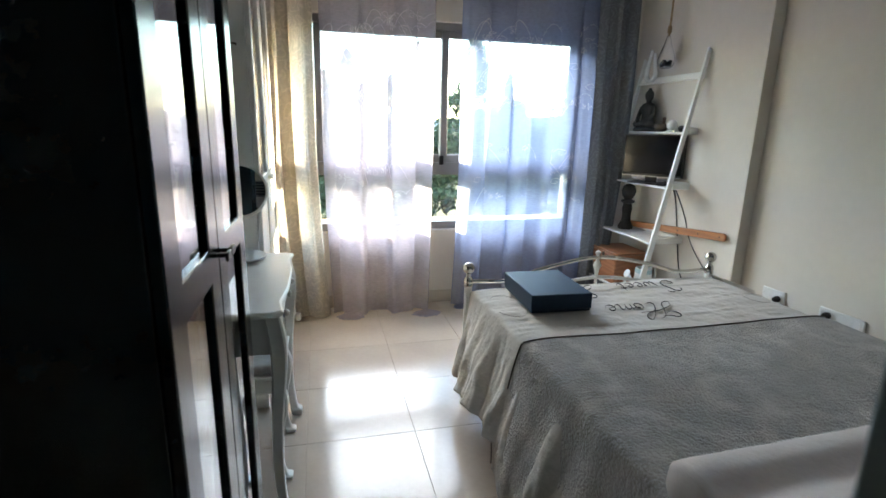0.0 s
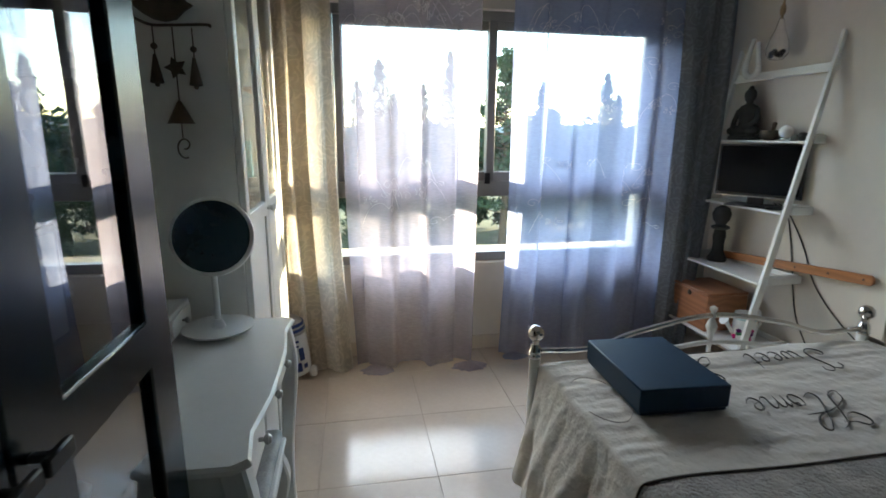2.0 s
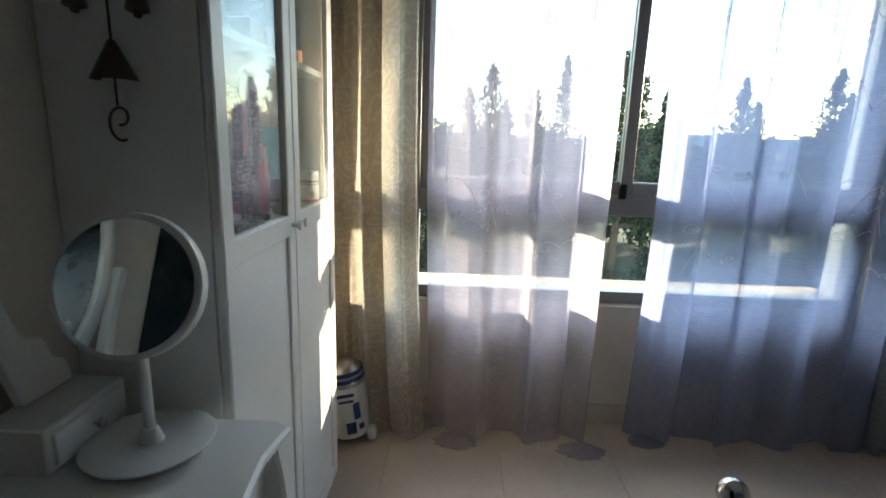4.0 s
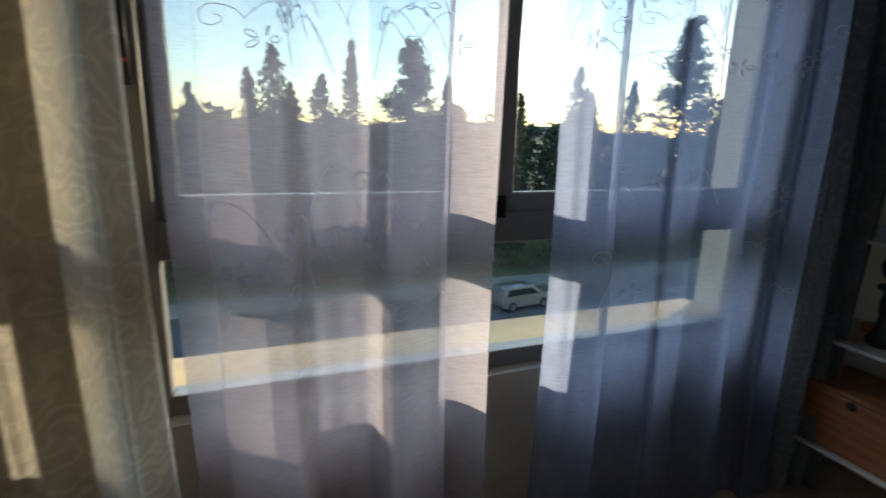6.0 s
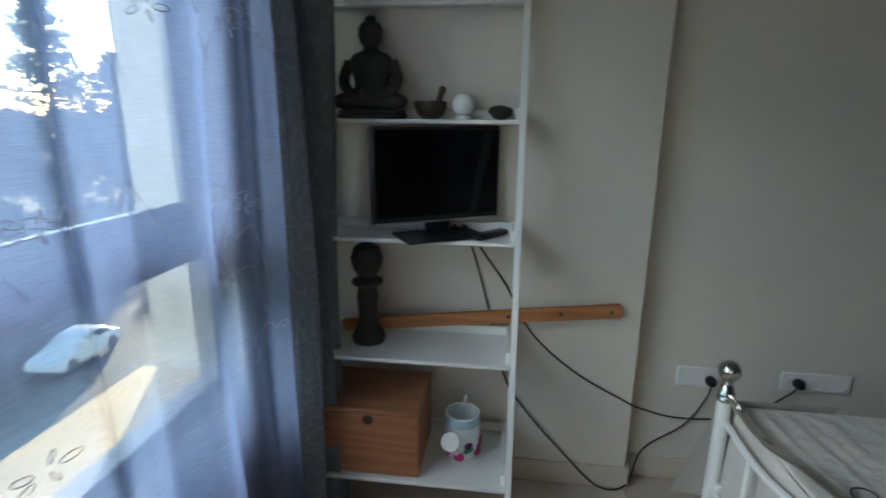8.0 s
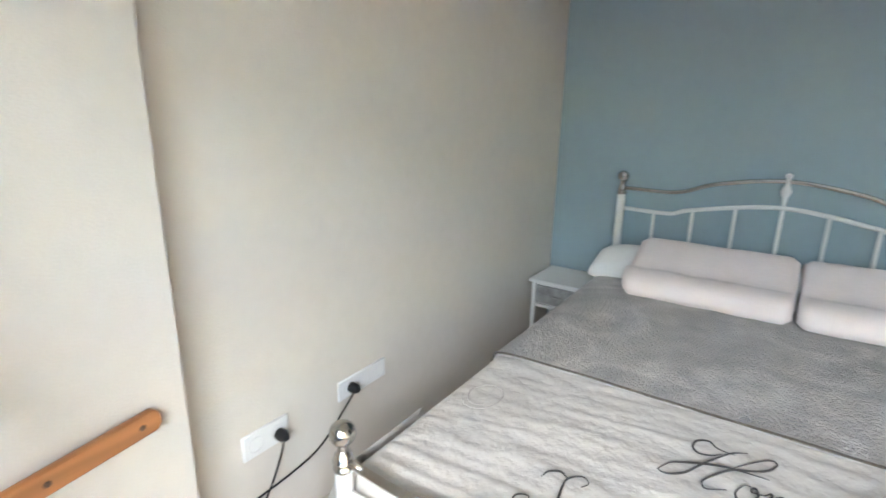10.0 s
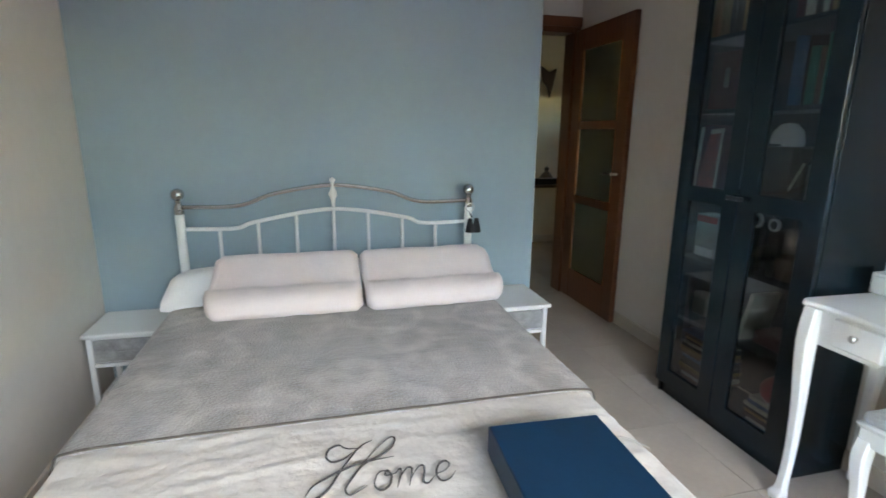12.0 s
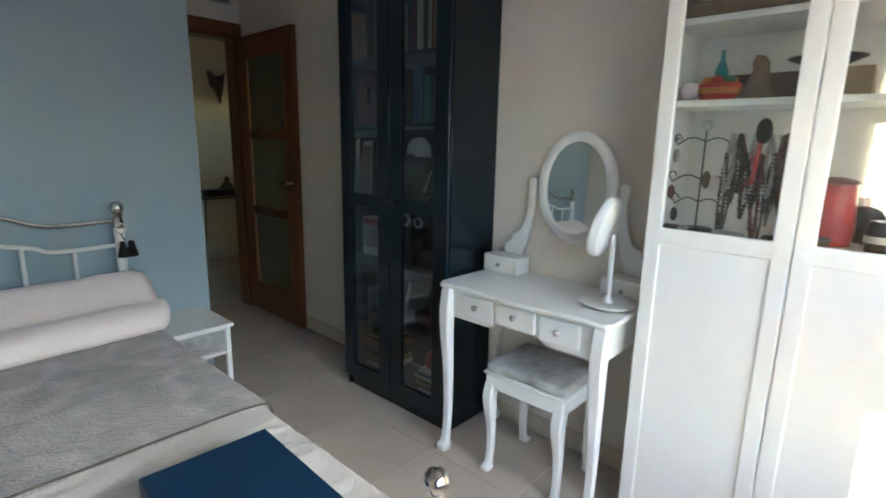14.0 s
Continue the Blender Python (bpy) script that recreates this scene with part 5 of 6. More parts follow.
# flowered watering pot
mg = thing("flower_pot_jug", (1.5, 0.745, 0.219), "white flowered jug with a round spout on the lowest board", "jug")
JX, JY, JZ = 1.515, 0.74, 0.219
part("body", lathe([(0, 0), (0.05, 0), (0.058, 0.01), (0.062, 0.06), (0.059, 0.11), (0.056, 0.152), (0.052, 0.152), (0.055, 0.11), (0.057, 0.06), (0.052, 0.015), (0, 0.012)], (JX, JY, JZ), None, 28), "mug", mg)
part("rim_band", lathe([(0.0575, 0.118), (0.0592, 0.119), (0.0575, 0.148), (0.0555, 0.149)], (JX, JY, JZ), None, 28), "paleblue", mg, "pale blue band below the rim")
part("spout", tube([(JX - 0.052, JY + 0.012, JZ + 0.03), (JX - 0.085, JY + 0.024, JZ + 0.075), (JX - 0.098, JY + 0.03, JZ + 0.105)], 0.011, None, 10), "mug", mg)
part("spout_rose", lathe([(0, 0), (0.013, 0), (0.029, 0.014), (0.029, 0.02), (0, 0.021)], (JX - 0.096, JY + 0.029, JZ + 0.102), None, 20, turn=Matrix.Rotation(radians(-62), 4, "Y")), "mug", mg)
part("handle", tube(smoothline([(JX + 0.05, JY - 0.006, JZ + 0.04), (JX + 0.088, JY - 0.01, JZ + 0.09), (JX + 0.075, JY - 0.006, JZ + 0.16), (JX + 0.045, JY - 0.002, JZ + 0.15)]), 0.007), "mug", mg)
rnd = random.Random(4)
for i in range(16):
    a, z, r = math.pi + rnd.uniform(-1.7, 1.7), rnd.uniform(0.015, 0.075), rnd.uniform(0.012, 0.02)
    c = (JX + 0.062 * math.cos(a), JY + 0.062 * math.sin(a), JZ + z)
    part("petal", lathe([(0, 0.0), (r * 0.6, 0.0), (r, -0.0035), (r * 0.4, 0.002), (0, 0.002)], c, None, 7, turn=Matrix.Rotation(a, 4, "Z") @ Matrix.Rotation(radians(90), 4, "Y")), ("pink", "pink", "plum", "pink", "green")[i % 5], mg, "painted flower")

# long pine slat leaning behind the rail
sl = thing("pine_board", (1.66, 0.65, 0.6), "long orange pine slat resting across the ladder shelf", "board")
p0, p1 = Vector((1.672, 0.225, 0.694)), Vector((1.60, 1.17, 0.618))
dv = (p1 - p0).normalized()
b = bmesh.new()
side, upv = dv.cross(Vector((0, 0, 1))).normalized(), None
upv = side.cross(dv).normalized()
outl = [(0.0, -0.012), (0.012, -0.024), (0.94, -0.021), (0.948, -0.012), (0.948, 0.012), (0.94, 0.021), (0.012, 0.024), (0.0, 0.012)]
va = [b.verts.new(p0 + dv * s + upv * h - side * 0.009) for s, h in outl]
vb = [b.verts.new(p0 + dv * s + upv * h + side * 0.009) for s, h in outl]
b.faces.new(va)
b.faces.new(vb[::-1])
for i in range(8):
    b.faces.new((va[i], vb[i], vb[(i + 1) % 8], va[(i + 1) % 8]))
bmesh.ops.recalc_face_normals(b, faces=b.faces)
bmesh.ops.bevel(b, geom=b.edges[:], offset=0.002, segments=1, affect="EDGES")
part("board", b, "slat", sl)
for s in (0.04, 0.205, 0.38):
    for sg in (-1, 1):
        c = p0 + dv * s + side * sg * 0.0095
        part("screw_hole", sphere(c, 0.0065, None, 0, 8, (0.35, 1, 1)), "brownbook", sl)


# ---- sockets and cables on the wall ----
def socket(y0, y1, z0, z1, n):
    t = thing("wall_socket", (RIGHT - 0.006, (y0 + y1) / 2, (z0 + z1) / 2), "white double wall socket plate with a black plug", "socket", "wall sockets")
    part("plate", box(RIGHT - 0.011, y0, z0, RIGHT - 0.001, y1, z1, 0.004), "socket", t)
    for k in range(n):
        y = y0 + (y1 - y0) * (k + 0.5) / n
        s = part("outlet", lathe([(0, -0.004), (0.019, -0.004), (0.021, 0.002), (0.023, 0.002), (0.023, 0), (0, 0)], (RIGHT - 0.012, y, (z0 + z1) / 2), None, 18, turn=Matrix.Rotation(radians(-90), 4, "Y")), "socket", t)
        for dy in (-0.008, 0.008):
            part("pin_hole", sphere((RIGHT - 0.0085, y + dy, (z0 + z1) / 2), 0.003, None, 0, 6), "black", s)
    return t


socket(-0.152, -0.003, 0.388, 0.465, 2)
socket(-0.575, -0.348, 0.396, 0.466, 3)
for y, z in ((-0.115, 0.42), (-0.40, 0.432)):
    single("plug", lathe([(0, 0), (0.017, 0.0), (0.018, 0.018), (0.01, 0.034), (0, 0.036)], (RIGHT - 0.014, y, z), None, 14, turn=Matrix.Rotation(radians(-90), 4, "Y")), "black", "round black plug in the wall socket", "plug", "plugs")
CX = PILLAR_X - 0.006
c1 = smoothline([(1.63, 0.76, 0.975), (1.665, 0.74, 0.95), (CX, 0.693, 0.871), (CX, 0.611, 0.755), (CX, 0.522, 0.593), (CX, 0.369, 0.456), (CX, 0.192, 0.357), (1.70, 0.12, 0.32), (1.755, -0.031, 0.262), (1.755, -0.241, 0.285), (1.75, -0.37, 0.38), (1.735, -0.40, 0.432)], 6)
single("power_cable", tube(c1, 0.0032, None, 6), "black", "thin black cable hanging from television to wall socket", "cable", "cables")
c2 = smoothline([(1.63, 0.79, 0.975), (1.668, 0.77, 0.94), (CX, 0.733, 0.887), (CX, 0.676, 0.689), (CX, 0.61, 0.428), (CX, 0.537, 0.302), (CX - 0.01, 0.379, 0.126), (CX - 0.02, 0.25, 0.012), (1.68, 0.15, 0.02), (1.74, 0.09, 0.13), (1.752, -0.045, 0.235), (1.75, -0.11, 0.35), (1.735, -0.115, 0.42)], 6)
single("power_cable", tube(c2, 0.0032, None, 6), "black", "thin black cable looping over the floor to the socket", "cable", "cables")

# ---- domed bin by the curtain ----
bn = thing("domed_bin", (-0.945, 1.1, 0), "white and blue domed bin on the floor by the curtain", "bin")
BX, BY = -0.945, 1.12
part("drum", lathe([(0, 0.03), (0.075, 0.03), (0.085, 0.045), (0.088, 0.15), (0.088, 0.26), (0, 0.26)], (BX, BY, 0), None, 28), "mug", bn)
part("dome", lathe([(0.088, 0.262), (0.089, 0.275), (0.086, 0.30), (0.07, 0.335), (0.045, 0.355), (0, 0.366), (0, 0.262)], (BX, BY, 0), None, 28), "steel", bn, "silver dome lid")
for z in (0.279, 0.306):
    part("band", lathe([(0.0892 - (z - 0.27) * 0.12, z), (0.0905 - (z - 0.27) * 0.12, z + 0.002), (0.0895 - (z - 0.27) * 0.16, z + 0.016), (0.087 - (z - 0.27) * 0.16, z + 0.017)], (BX, BY, 0), None, 28), "robotblue", bn, "blue band")
for a, z0, z1, w in ((-1.35, 0.225, 0.238, 0.035), (-1.35, 0.2, 0.21, 0.03), (-0.9, 0.12, 0.19, 0.014), (-1.25, 0.06, 0.11, 0.02), (-0.75, 0.07, 0.095, 0.012)):
    q = box(-w, -0.002, z0, w, 0.002, z1, 0.001)
    bmesh.ops.transform(q, matrix=pose(BX + 0.089 * math.cos(a), BY + 0.089 * math.sin(a), 0, 0, 0, math.degrees(a) + 90), verts=q.verts)
    part("stripe", q, "robotblue", bn, "blue printed bar")
for a in (-0.2, 2.9):
    part("side_foot", box(BX + 0.095 * math.cos(a) - 0.02, BY + 0.095 * math.sin(a) - 0.03, 0, BX + 0.095 * math.cos(a) + 0.02, BY + 0.095 * math.sin(a) + 0.03, 0.05, 0.01), "mug", bn)

bn.rotation_euler = (0, radians(-7), 0)

# beaded blind chain by the window
cb = thing("blind_chain", (0.95, 1.345, 1.35), "thin beaded blind chain hanging by the window", "chain")
part("chain", tube([(0.93, 1.36, WZ1), (0.95, 1.36, 1.40), (0.962, 1.36, 1.37), (0.974, 1.36, 1.40), (0.985, 1.36, WZ1)], 0.0022, None, 5), "steel", cb)


# ---- inside the navy bookcase ----
def book(x, y, z, thick, high, deep, material, lean=0.0, kind="upright book", title=True):
    b = box(x - deep, y, z, x, y + thick, z + high, 0.0015)
    m = Matrix.Translation((x, y, z)) @ Matrix.Rotation(radians(lean), 4, "X") @ Matrix.Translation((-x, -y, -z))
    bmesh.ops.transform(b, matrix=m, verts=b.verts)
    return single("book", b, material, kind, "book", "books in the bookcase")


rnd = random.Random(12)
covers = ("darkred", "brownbook", "ochre", "orange", "paper", "bluebook", "tealbook", "brownbook", "darkred", "black")
names = {"darkred": "dark red", "brownbook": "brown", "ochre": "ochre", "orange": "orange", "paper": "cream", "bluebook": "blue", "tealbook": "green", "black": "black"}


def row(y0, y1, z, front, pick, hmin, hmax, seed):
    rn = random.Random(seed)
    y = y0
    while True:
        w = rn.uniform(0.014, 0.036)
        if y + w > y1:
            break
        c = rn.choice(pick)
        book(front - rn.uniform(0, 0.02), y, z + 0.001, w - 0.0015, rn.uniform(hmin, hmax), rn.uniform(0.13, 0.17), c, 0, f"{names[c]} book standing in the navy bookcase")
        y += w


NF = -0.955
row(-1.50, -1.27, 1.70, NF, ("ochre", "orange", "paper", "brownbook", "ochre"), 0.2, 0.26, 1)
row(-1.08, -0.84, 1.70, NF, ("darkred", "orange", "paper", "brownbook", "ochre"), 0.2, 0.26, 2)
row(-1.06, -0.84, 1.40, NF, ("brownbook", "tealbook", "tealbook", "darkred", "bluebook", "black"), 0.19, 0.25, 3)
row(-1.50, -1.475, 1.40, NF, ("brownbook", "darkred"), 0.2, 0.22, 5)
book(NF, -1.455, 1.401, 0.19, 0.235, 0.03, "darkred", 0, "dark red album shown face on in the navy bookcase")
single("ornament_mark", box(NF + 0.0005, -1.38, 1.49, NF + 0.0025, -1.35, 1.57, 0.0008), "chrome", "pale emblem on the dark red album", "emblem")
for k in range(2):
    book(NF, -1.495 + 0.02 * k, 1.046, 0.017, 0.28 + 0.01 * k, 0.15, ("paper", "darkred")[k], -3.5, "tall cream and red book leaning in the navy bookcase")
fc = thing("picture_book", (NF - 0.01, -1.40, 1.046), "large red picture book with cream edge shown face on", "book", "books in the bookcase")
lean = Matrix.Rotation(radians(4), 4, "X") @ Matrix.Rotation(radians(-6), 4, "Y")
part("cover", box(NF - 0.02, -1.466, 1.048, NF - 0.008, -1.366, 1.318, 0.002, turn=lean), "paper", fc)
part("front_print", box(NF - 0.0075, -1.460, 1.054, NF - 0.0055, -1.370, 1.296, 0.0005, turn=lean), "redprint", fc, "mottled red cover print")
st = single("white_stick", tube([(-1.0, -1.05, 1.048), (-1.0, -0.985, 1.19)], 0.005, None, 8), "paper", "pale slanted stick in the navy bookcase", "stick")
ph = thing("small_photo", (-1.0, -0.9, 1.046), "pale photograph standing in a dark frame", "photo")
part("photo_frame", box(-0.998, -0.965, 1.047, -0.99, -0.855, 1.2, 0.002), "black", ph)
part("print", box(-0.9898, -0.955, 1.058, -0.988, -0.865, 1.19, 0), "seatcloth", ph, "grey printed picture")
fg = single("white_figurine", lathe([(0, 0), (0.02, 0), (0.024, 0.02), (0.014, 0.05), (0.02, 0.075), (0.012, 0.095), (0.018, 0.115), (0, 0.135)], (-0.99, -0.905, 0.731), None, 14), "mug", "small white figurine in the navy bookcase", "figurine")
hat = thing("white_helmet", (-1.06, -1.12, 1.22), "small round white helmet on a dark box", "helmet")
part("shell", lathe([(0.058, 0), (0.06, 0.02), (0.054, 0.055), (0.03, 0.085), (0, 0.092), (0, 0.085), (0.05, 0.05), (0.054, 0)], (-1.05, -1.115, 1.251), None, 20), "mug", hat)
part("visor", box(-1.0, -1.14, 1.252, -0.97, -1.09, 1.26, 0.003), "black", hat)
single("storage_box", box(-1.15, -1.2, 1.046, -0.99, -1.03, 1.249, 0.004), "brownbook", "dark brown box standing in the navy bookcase", "box")
pen = single("slim_trophy", lathe([(0, 0), (0.03, 0), (0.03, 0.01), (0.008, 0.02), (0.006, 0.12), (0.02, 0.15), (0.03, 0.2), (0, 0.2)], (-1.03, -1.0, 1.046), None, 14), "bronze", "slim dark metal trophy in the navy bookcase", "trophy")
fr = thing("white_card_box", (-1.03, -1.41, 0.731), "white printed carton with red band in the navy bookcase", "carton")
part("carton", box(-1.08, -1.475, 0.731, -0.99, -1.345, 0.93, 0.002), "seatcloth", fr)
part("band", box(-0.9895, -1.47, 0.895, -0.988, -1.35, 0.925, 0), "red", fr)
part("label", box(-0.9895, -1.465, 0.735, -0.988, -1.355, 0.775, 0), "mug", fr)
for y, z, r in ((-1.15, 0.95, 0.032), (-1.06, 0.945, 0.026)):
    t = thing("round_clock", (-1.0, y, z), "small round dial with a pale rim in the navy bookcase", "clock")
    part("rim", lathe([(r * 0.7, 0), (r, 0), (r, 0.012), (r * 0.7, 0.014), (r * 0.7, 0)], (-1.0, y, z), None, 20, turn=Matrix.Rotation(radians(90), 4, "Y")), "mug", t)
    part("dial", lathe([(0, 0), (r * 0.7, 0), (r * 0.7, 0.008), (0, 0.008)], (-1.0, y, z), None, 16, turn=Matrix.Rotation(radians(90), 4, "Y")), "black", t)
    part("stand", box(-1.03, y - 0.02, 0.731, -1.001, y + 0.02, z - r, 0.003), "black", t)
single("red_figurine", lathe([(0, 0), (0.03, 0), (0.034, 0.03), (0.022, 0.06), (0.028, 0.1), (0.02, 0.13), (0.026, 0.155), (0.012, 0.18), (0, 0.185)], (-1.03, -0.93, 0.731), None, 16), "darkred", "dark red figurine in the navy bookcase", "figurine")
single("wicker_basket", lathe([(0, 0), (0.06, 0), (0.075, 0.05), (0.07, 0.09), (0.066, 0.09), (0.07, 0.05), (0.05, 0.012), (0, 0.012)], (-1.06, -1.0, 0.731), None, 18), "wicker", "small dark wicker basket in the navy bookcase", "basket")
book(NF, -1.13, 0.441, 0.02, 0.22, 0.14, "paper", -12, "cream book leaning in the navy bookcase")
single("silver_camera", box(-1.06, -1.46, 0.441, -1.0, -1.36, 0.55, 0.01), "steel", "old silver camera in the navy bookcase", "camera")
single("dark_case", box(-1.12, -1.08, 0.441, -0.99, -0.84, 0.5, 0.006), "darkred", "flat dark red case in the navy bookcase", "case")
rn = random.Random(9)
for a, bq in ((-1.48, -1.29), (-1.07, -0.85)):
    z = 0.0785
    k = 0
    while z < 0.34:
        h = rn.uniform(0.012, 0.022)
        c = rn.choice(("paper", "brownbook", "black", "carton", "ochre", "bluebook"))
        single("magazine", box(-1.19, a + rn.uniform(0, 0.02), z, -0.985 + rn.uniform(-0.012, 0), bq + rn.uniform(-0.02, 0.0), z + h - 0.001, 0.001), c, "magazine in a flat stack in the navy bookcase", "magazine", "stacked magazines")
        z += h
        k += 1
        if a > -1.2 and z > 0.2:
            break
single("red_ball", sphere((-1.04, -0.97, 0.262), 0.06, None, 0, 20), "red", "shiny dark red ball in the navy bookcase", "ball")

# ---- inside the white cabinet ----
placed = set(bpy.data.objects)
WI = -1.06


def gem_stand(y):
    t = thing("jewellery_stand", (WI, y, 1.063), "black wrought jewellery stand with scrolls and hung earrings", "jewellery stand")
    part("pole", tube([(WI, y, 1.064), (WI, y, 1.37)], 0.003), "black", t)
    part("foot", lathe([(0, 0), (0.05, 0), (0.045, 0.008), (0, 0.012)], (WI, y, 1.063), None, 16), "black", t)
    part("finial", sphere((WI, y, 1.385), 0.016, None, 0, 12), "steel", t)
    for s in (-1, 1):
        for z, r in ((1.335, 0.08), (1.22, 0.085), (1.15, 0.07)):
            pts = [(WI, y + s * r * f, z + 0.018 * math.sin(f * 3.1) - 0.012 * f) for f in np.linspace(0, 1, 9)]
            pts += [(WI, y + s * (r + 0.01 * math.sin(a)), z - 0.002 - 0.012 * (1 - math.cos(a)) * (-1)) for a in np.linspace(0.4, 5.0, 10)]
            part("scroll_arm", tube(pts, 0.0022, None, 5), "black", t)
            part("earring", lathe([(0, 0), (0.009, -0.008), (0.012, -0.03), (0.006, -0.045), (0, -0.047)], (WI, y + s * r, z - 0.02), None, 9), ("black", "steel", "darkred")[int(z * 100) % 3], t)
    return t


gem_stand(0.155)
nk = thing("necklace_rack", (WI, 0.3, 1.063), "white rack hung with dark beads, brushes and necklaces", "rack")
for y in (0.235, 0.37):
    part("post", tube([(WI + 0.02, y, 1.064), (WI + 0.02, y, 1.36)], 0.0035), "white", nk)
for z in (1.22, 1.30, 1.355):
    part("bar", tube([(WI + 0.02, 0.235, z), (WI + 0.02, 0.37, z)], 0.003), "white", nk)
rn = random.Random(2)
for i in range(19):
    y, ln, top = 0.225 + 0.0092 * i, rn.uniform(0.14, 0.26), rn.choice((1.30, 1.352))
    c = ("black", "steel", "black", "brownbook", "black", "darkred", "black", "steel", "red", "black", "darkred")[i % 11]
    b = None
    if i % 3 != 2:
        n, r = int(ln / 0.011), rn.uniform(0.0048, 0.0078)
        for k in range(n):
            for s in (-1, 1):
                f = k / n
                b = sphere((WI + 0.034 + 0.004 * s, y + s * 0.010 * math.sin(math.pi * f) + 0.004 * math.sin(f * 3 + i), top - ln * f), r * (0.8 + 0.4 * rn.random()), b, 0, 7)
    else:
        for s in (-1, 1):
            b = tube([(WI + 0.032, y + s * 0.008 * math.sin(math.pi * f) + 0.006 * math.sin(f * 3 + i), top - ln * f) for f in np.linspace(0, 1, 10)], 0.003, b, 6, radii=[rn.uniform(0.002, 0.006) for _ in range(10)])
    part("necklace", b, c, nk)
b = None
for i in range(22):
    a = i * 2 * math.pi / 22
    b = sphere((WI + 0.06 + 0.03 * math.sin(a), 0.262 + 0.038 * math.cos(a), 1.0705), 0.0065 if i % 2 else 0.005, b, 0, 8)
single("bead_bracelet", b, "steel", "string of silver and dark beads lying on the cabinet shelf", "bracelet")
hb = thing("hairbrush", (WI + 0.05, 0.315, 1.2), "black hairbrush with a red handle hung on the rack", "hairbrush")
part("brush_head", sphere((WI + 0.045, 0.315, 1.365), 0.021, None, 0, 14, (0.5, 1, 1.7)), "black", hb)
part("brush_handle", tube([(WI + 0.045, 0.312, 1.335), (WI + 0.045, 0.305, 1.28), (WI + 0.045, 0.3, 1.215)], 0.006, None, 8, radii=[0.005, 0.008, 0.006]), "red", hb)
hc = thing("hairclip", (WI + 0.05, 0.19, 1.2), "brown and white shell hair clip hung on the stand", "hair clip")
part("brown_half", sphere((WI + 0.03, 0.178, 1.222), 0.016, None, 0, 12, (0.5, 0.8, 1.7)), "brownbook", hc)
part("white_half", sphere((WI + 0.034, 0.2, 1.215), 0.016, None, 0, 12, (0.5, 0.7, 1.6)), "pillow", hc)
for i, (y, c) in enumerate(((0.085, "black"), (0.11, "black"), (0.135, "seatcloth"), (0.165, "black"), (0.2, "black"), (0.235, "steel"), (0.36, "black"))):
    single("trinket", box(-1.0 - 0.03, y - 0.012, 1.063, -0.99, y + 0.014, 1.078, 0.003), c, "small dark trinket on the cabinet shelf", "trinket", "trinkets")
# upper shelf: ornaments
single("shell_ornament", sphere((-1.03, 0.105, 1.482), 0.028, None, 0, 14, (0.7, 1, 0.95)), "pillow", "striped round shell ornament in the white cabinet", "ornament")
bk = thing("gift_basket", (-1.06, 0.17, 1.453), "red and orange wrapped basket in the white cabinet", "basket")
part("basket", lathe([(0, 0), (0.05, 0), (0.062, 0.045), (0.058, 0.05), (0, 0.045)], (-1.06, 0.175, 1.453), None, 18), "red", bk)
part("ribbon", lathe([(0.058, 0.018), (0.062, 0.02), (0.0635, 0.034), (0.06, 0.036)], (-1.06, 0.175, 1.453), None, 18), "orange", bk)
for i in range(6):
    part("fruit", sphere((-1.06 + 0.03 * math.cos(i), 0.175 + 0.034 * math.sin(i), 1.506), 0.018, None, 0, 10), ("red", "green", "orange")[i % 3], bk)
tb = thing("teal_bottle", (-1.1, 0.16, 1.5), "small teal glass bottle with a tall stopper", "bottle")
part("bottle", lathe([(0, 0), (0.016, 0.0), (0.019, 0.025), (0.012, 0.045), (0.006, 0.055), (0.006, 0.085), (0, 0.088)], (-1.115, 0.16, 1.52), None, 14), "teal", tb)
part("stand", box(-1.14, 0.135, 1.453, -1.09, 0.19, 1.519, 0.003), "carton", tb)
b = lathe([(0, 0), (0.05, 0), (0.052, 0.012), (0.036, 0.03), (0.03, 0.06), (0.02, 0.085), (0.022, 0.1), (0.012, 0.122), (0, 0.125)], (-1.06, 0.275, 1.453), None, 14)
for v in b.verts:
    v.co += 0.006 * noise.noise_vector(v.co * 26)
single("stone_animal", b, "wicker", "grey-brown carved figure sitting in the white cabinet", "statue")
single("card_box", box(-1.17, 0.13, 1.453, -1.11, 0.415, 1.532, 0.003), "brownbook", "long low brown box in the white cabinet", "box")
single("card_box", box(-1.15, 0.43, 1.453, -1.04, 0.53, 1.528, 0.003), "carton", "low brown cardboard box in the white cabinet", "box")
single("black_dish", lathe([(0, 0), (0.03, 0), (0.09, 0.026), (0.088, 0.028), (0.028, 0.008), (0, 0.008)], (-1.1, 0.42, 1.533), None, 20), "black", "wide black pointed dish on the boxes", "dish")
single("wicker_tray", box(-1.17, 0.06, 1.681, -1.0, 0.36, 1.73, 0.008), "wicker", "woven brown tray in the white cabinet", "tray")
for i in range(5):
    single("souvenir", lathe([(0, 0), (0.02, 0), (0.024, 0.02), (0.012, 0.045), (0.015, 0.06), (0, 0.07)], (-1.02 - 0.03 * (i % 2), 0.09 + 0.05 * i, 1.731), None, 12), ("darkred", "pillow", "bronze", "ochre", "black")[i], "small painted souvenir on the woven tray", "souvenir", "souvenirs")
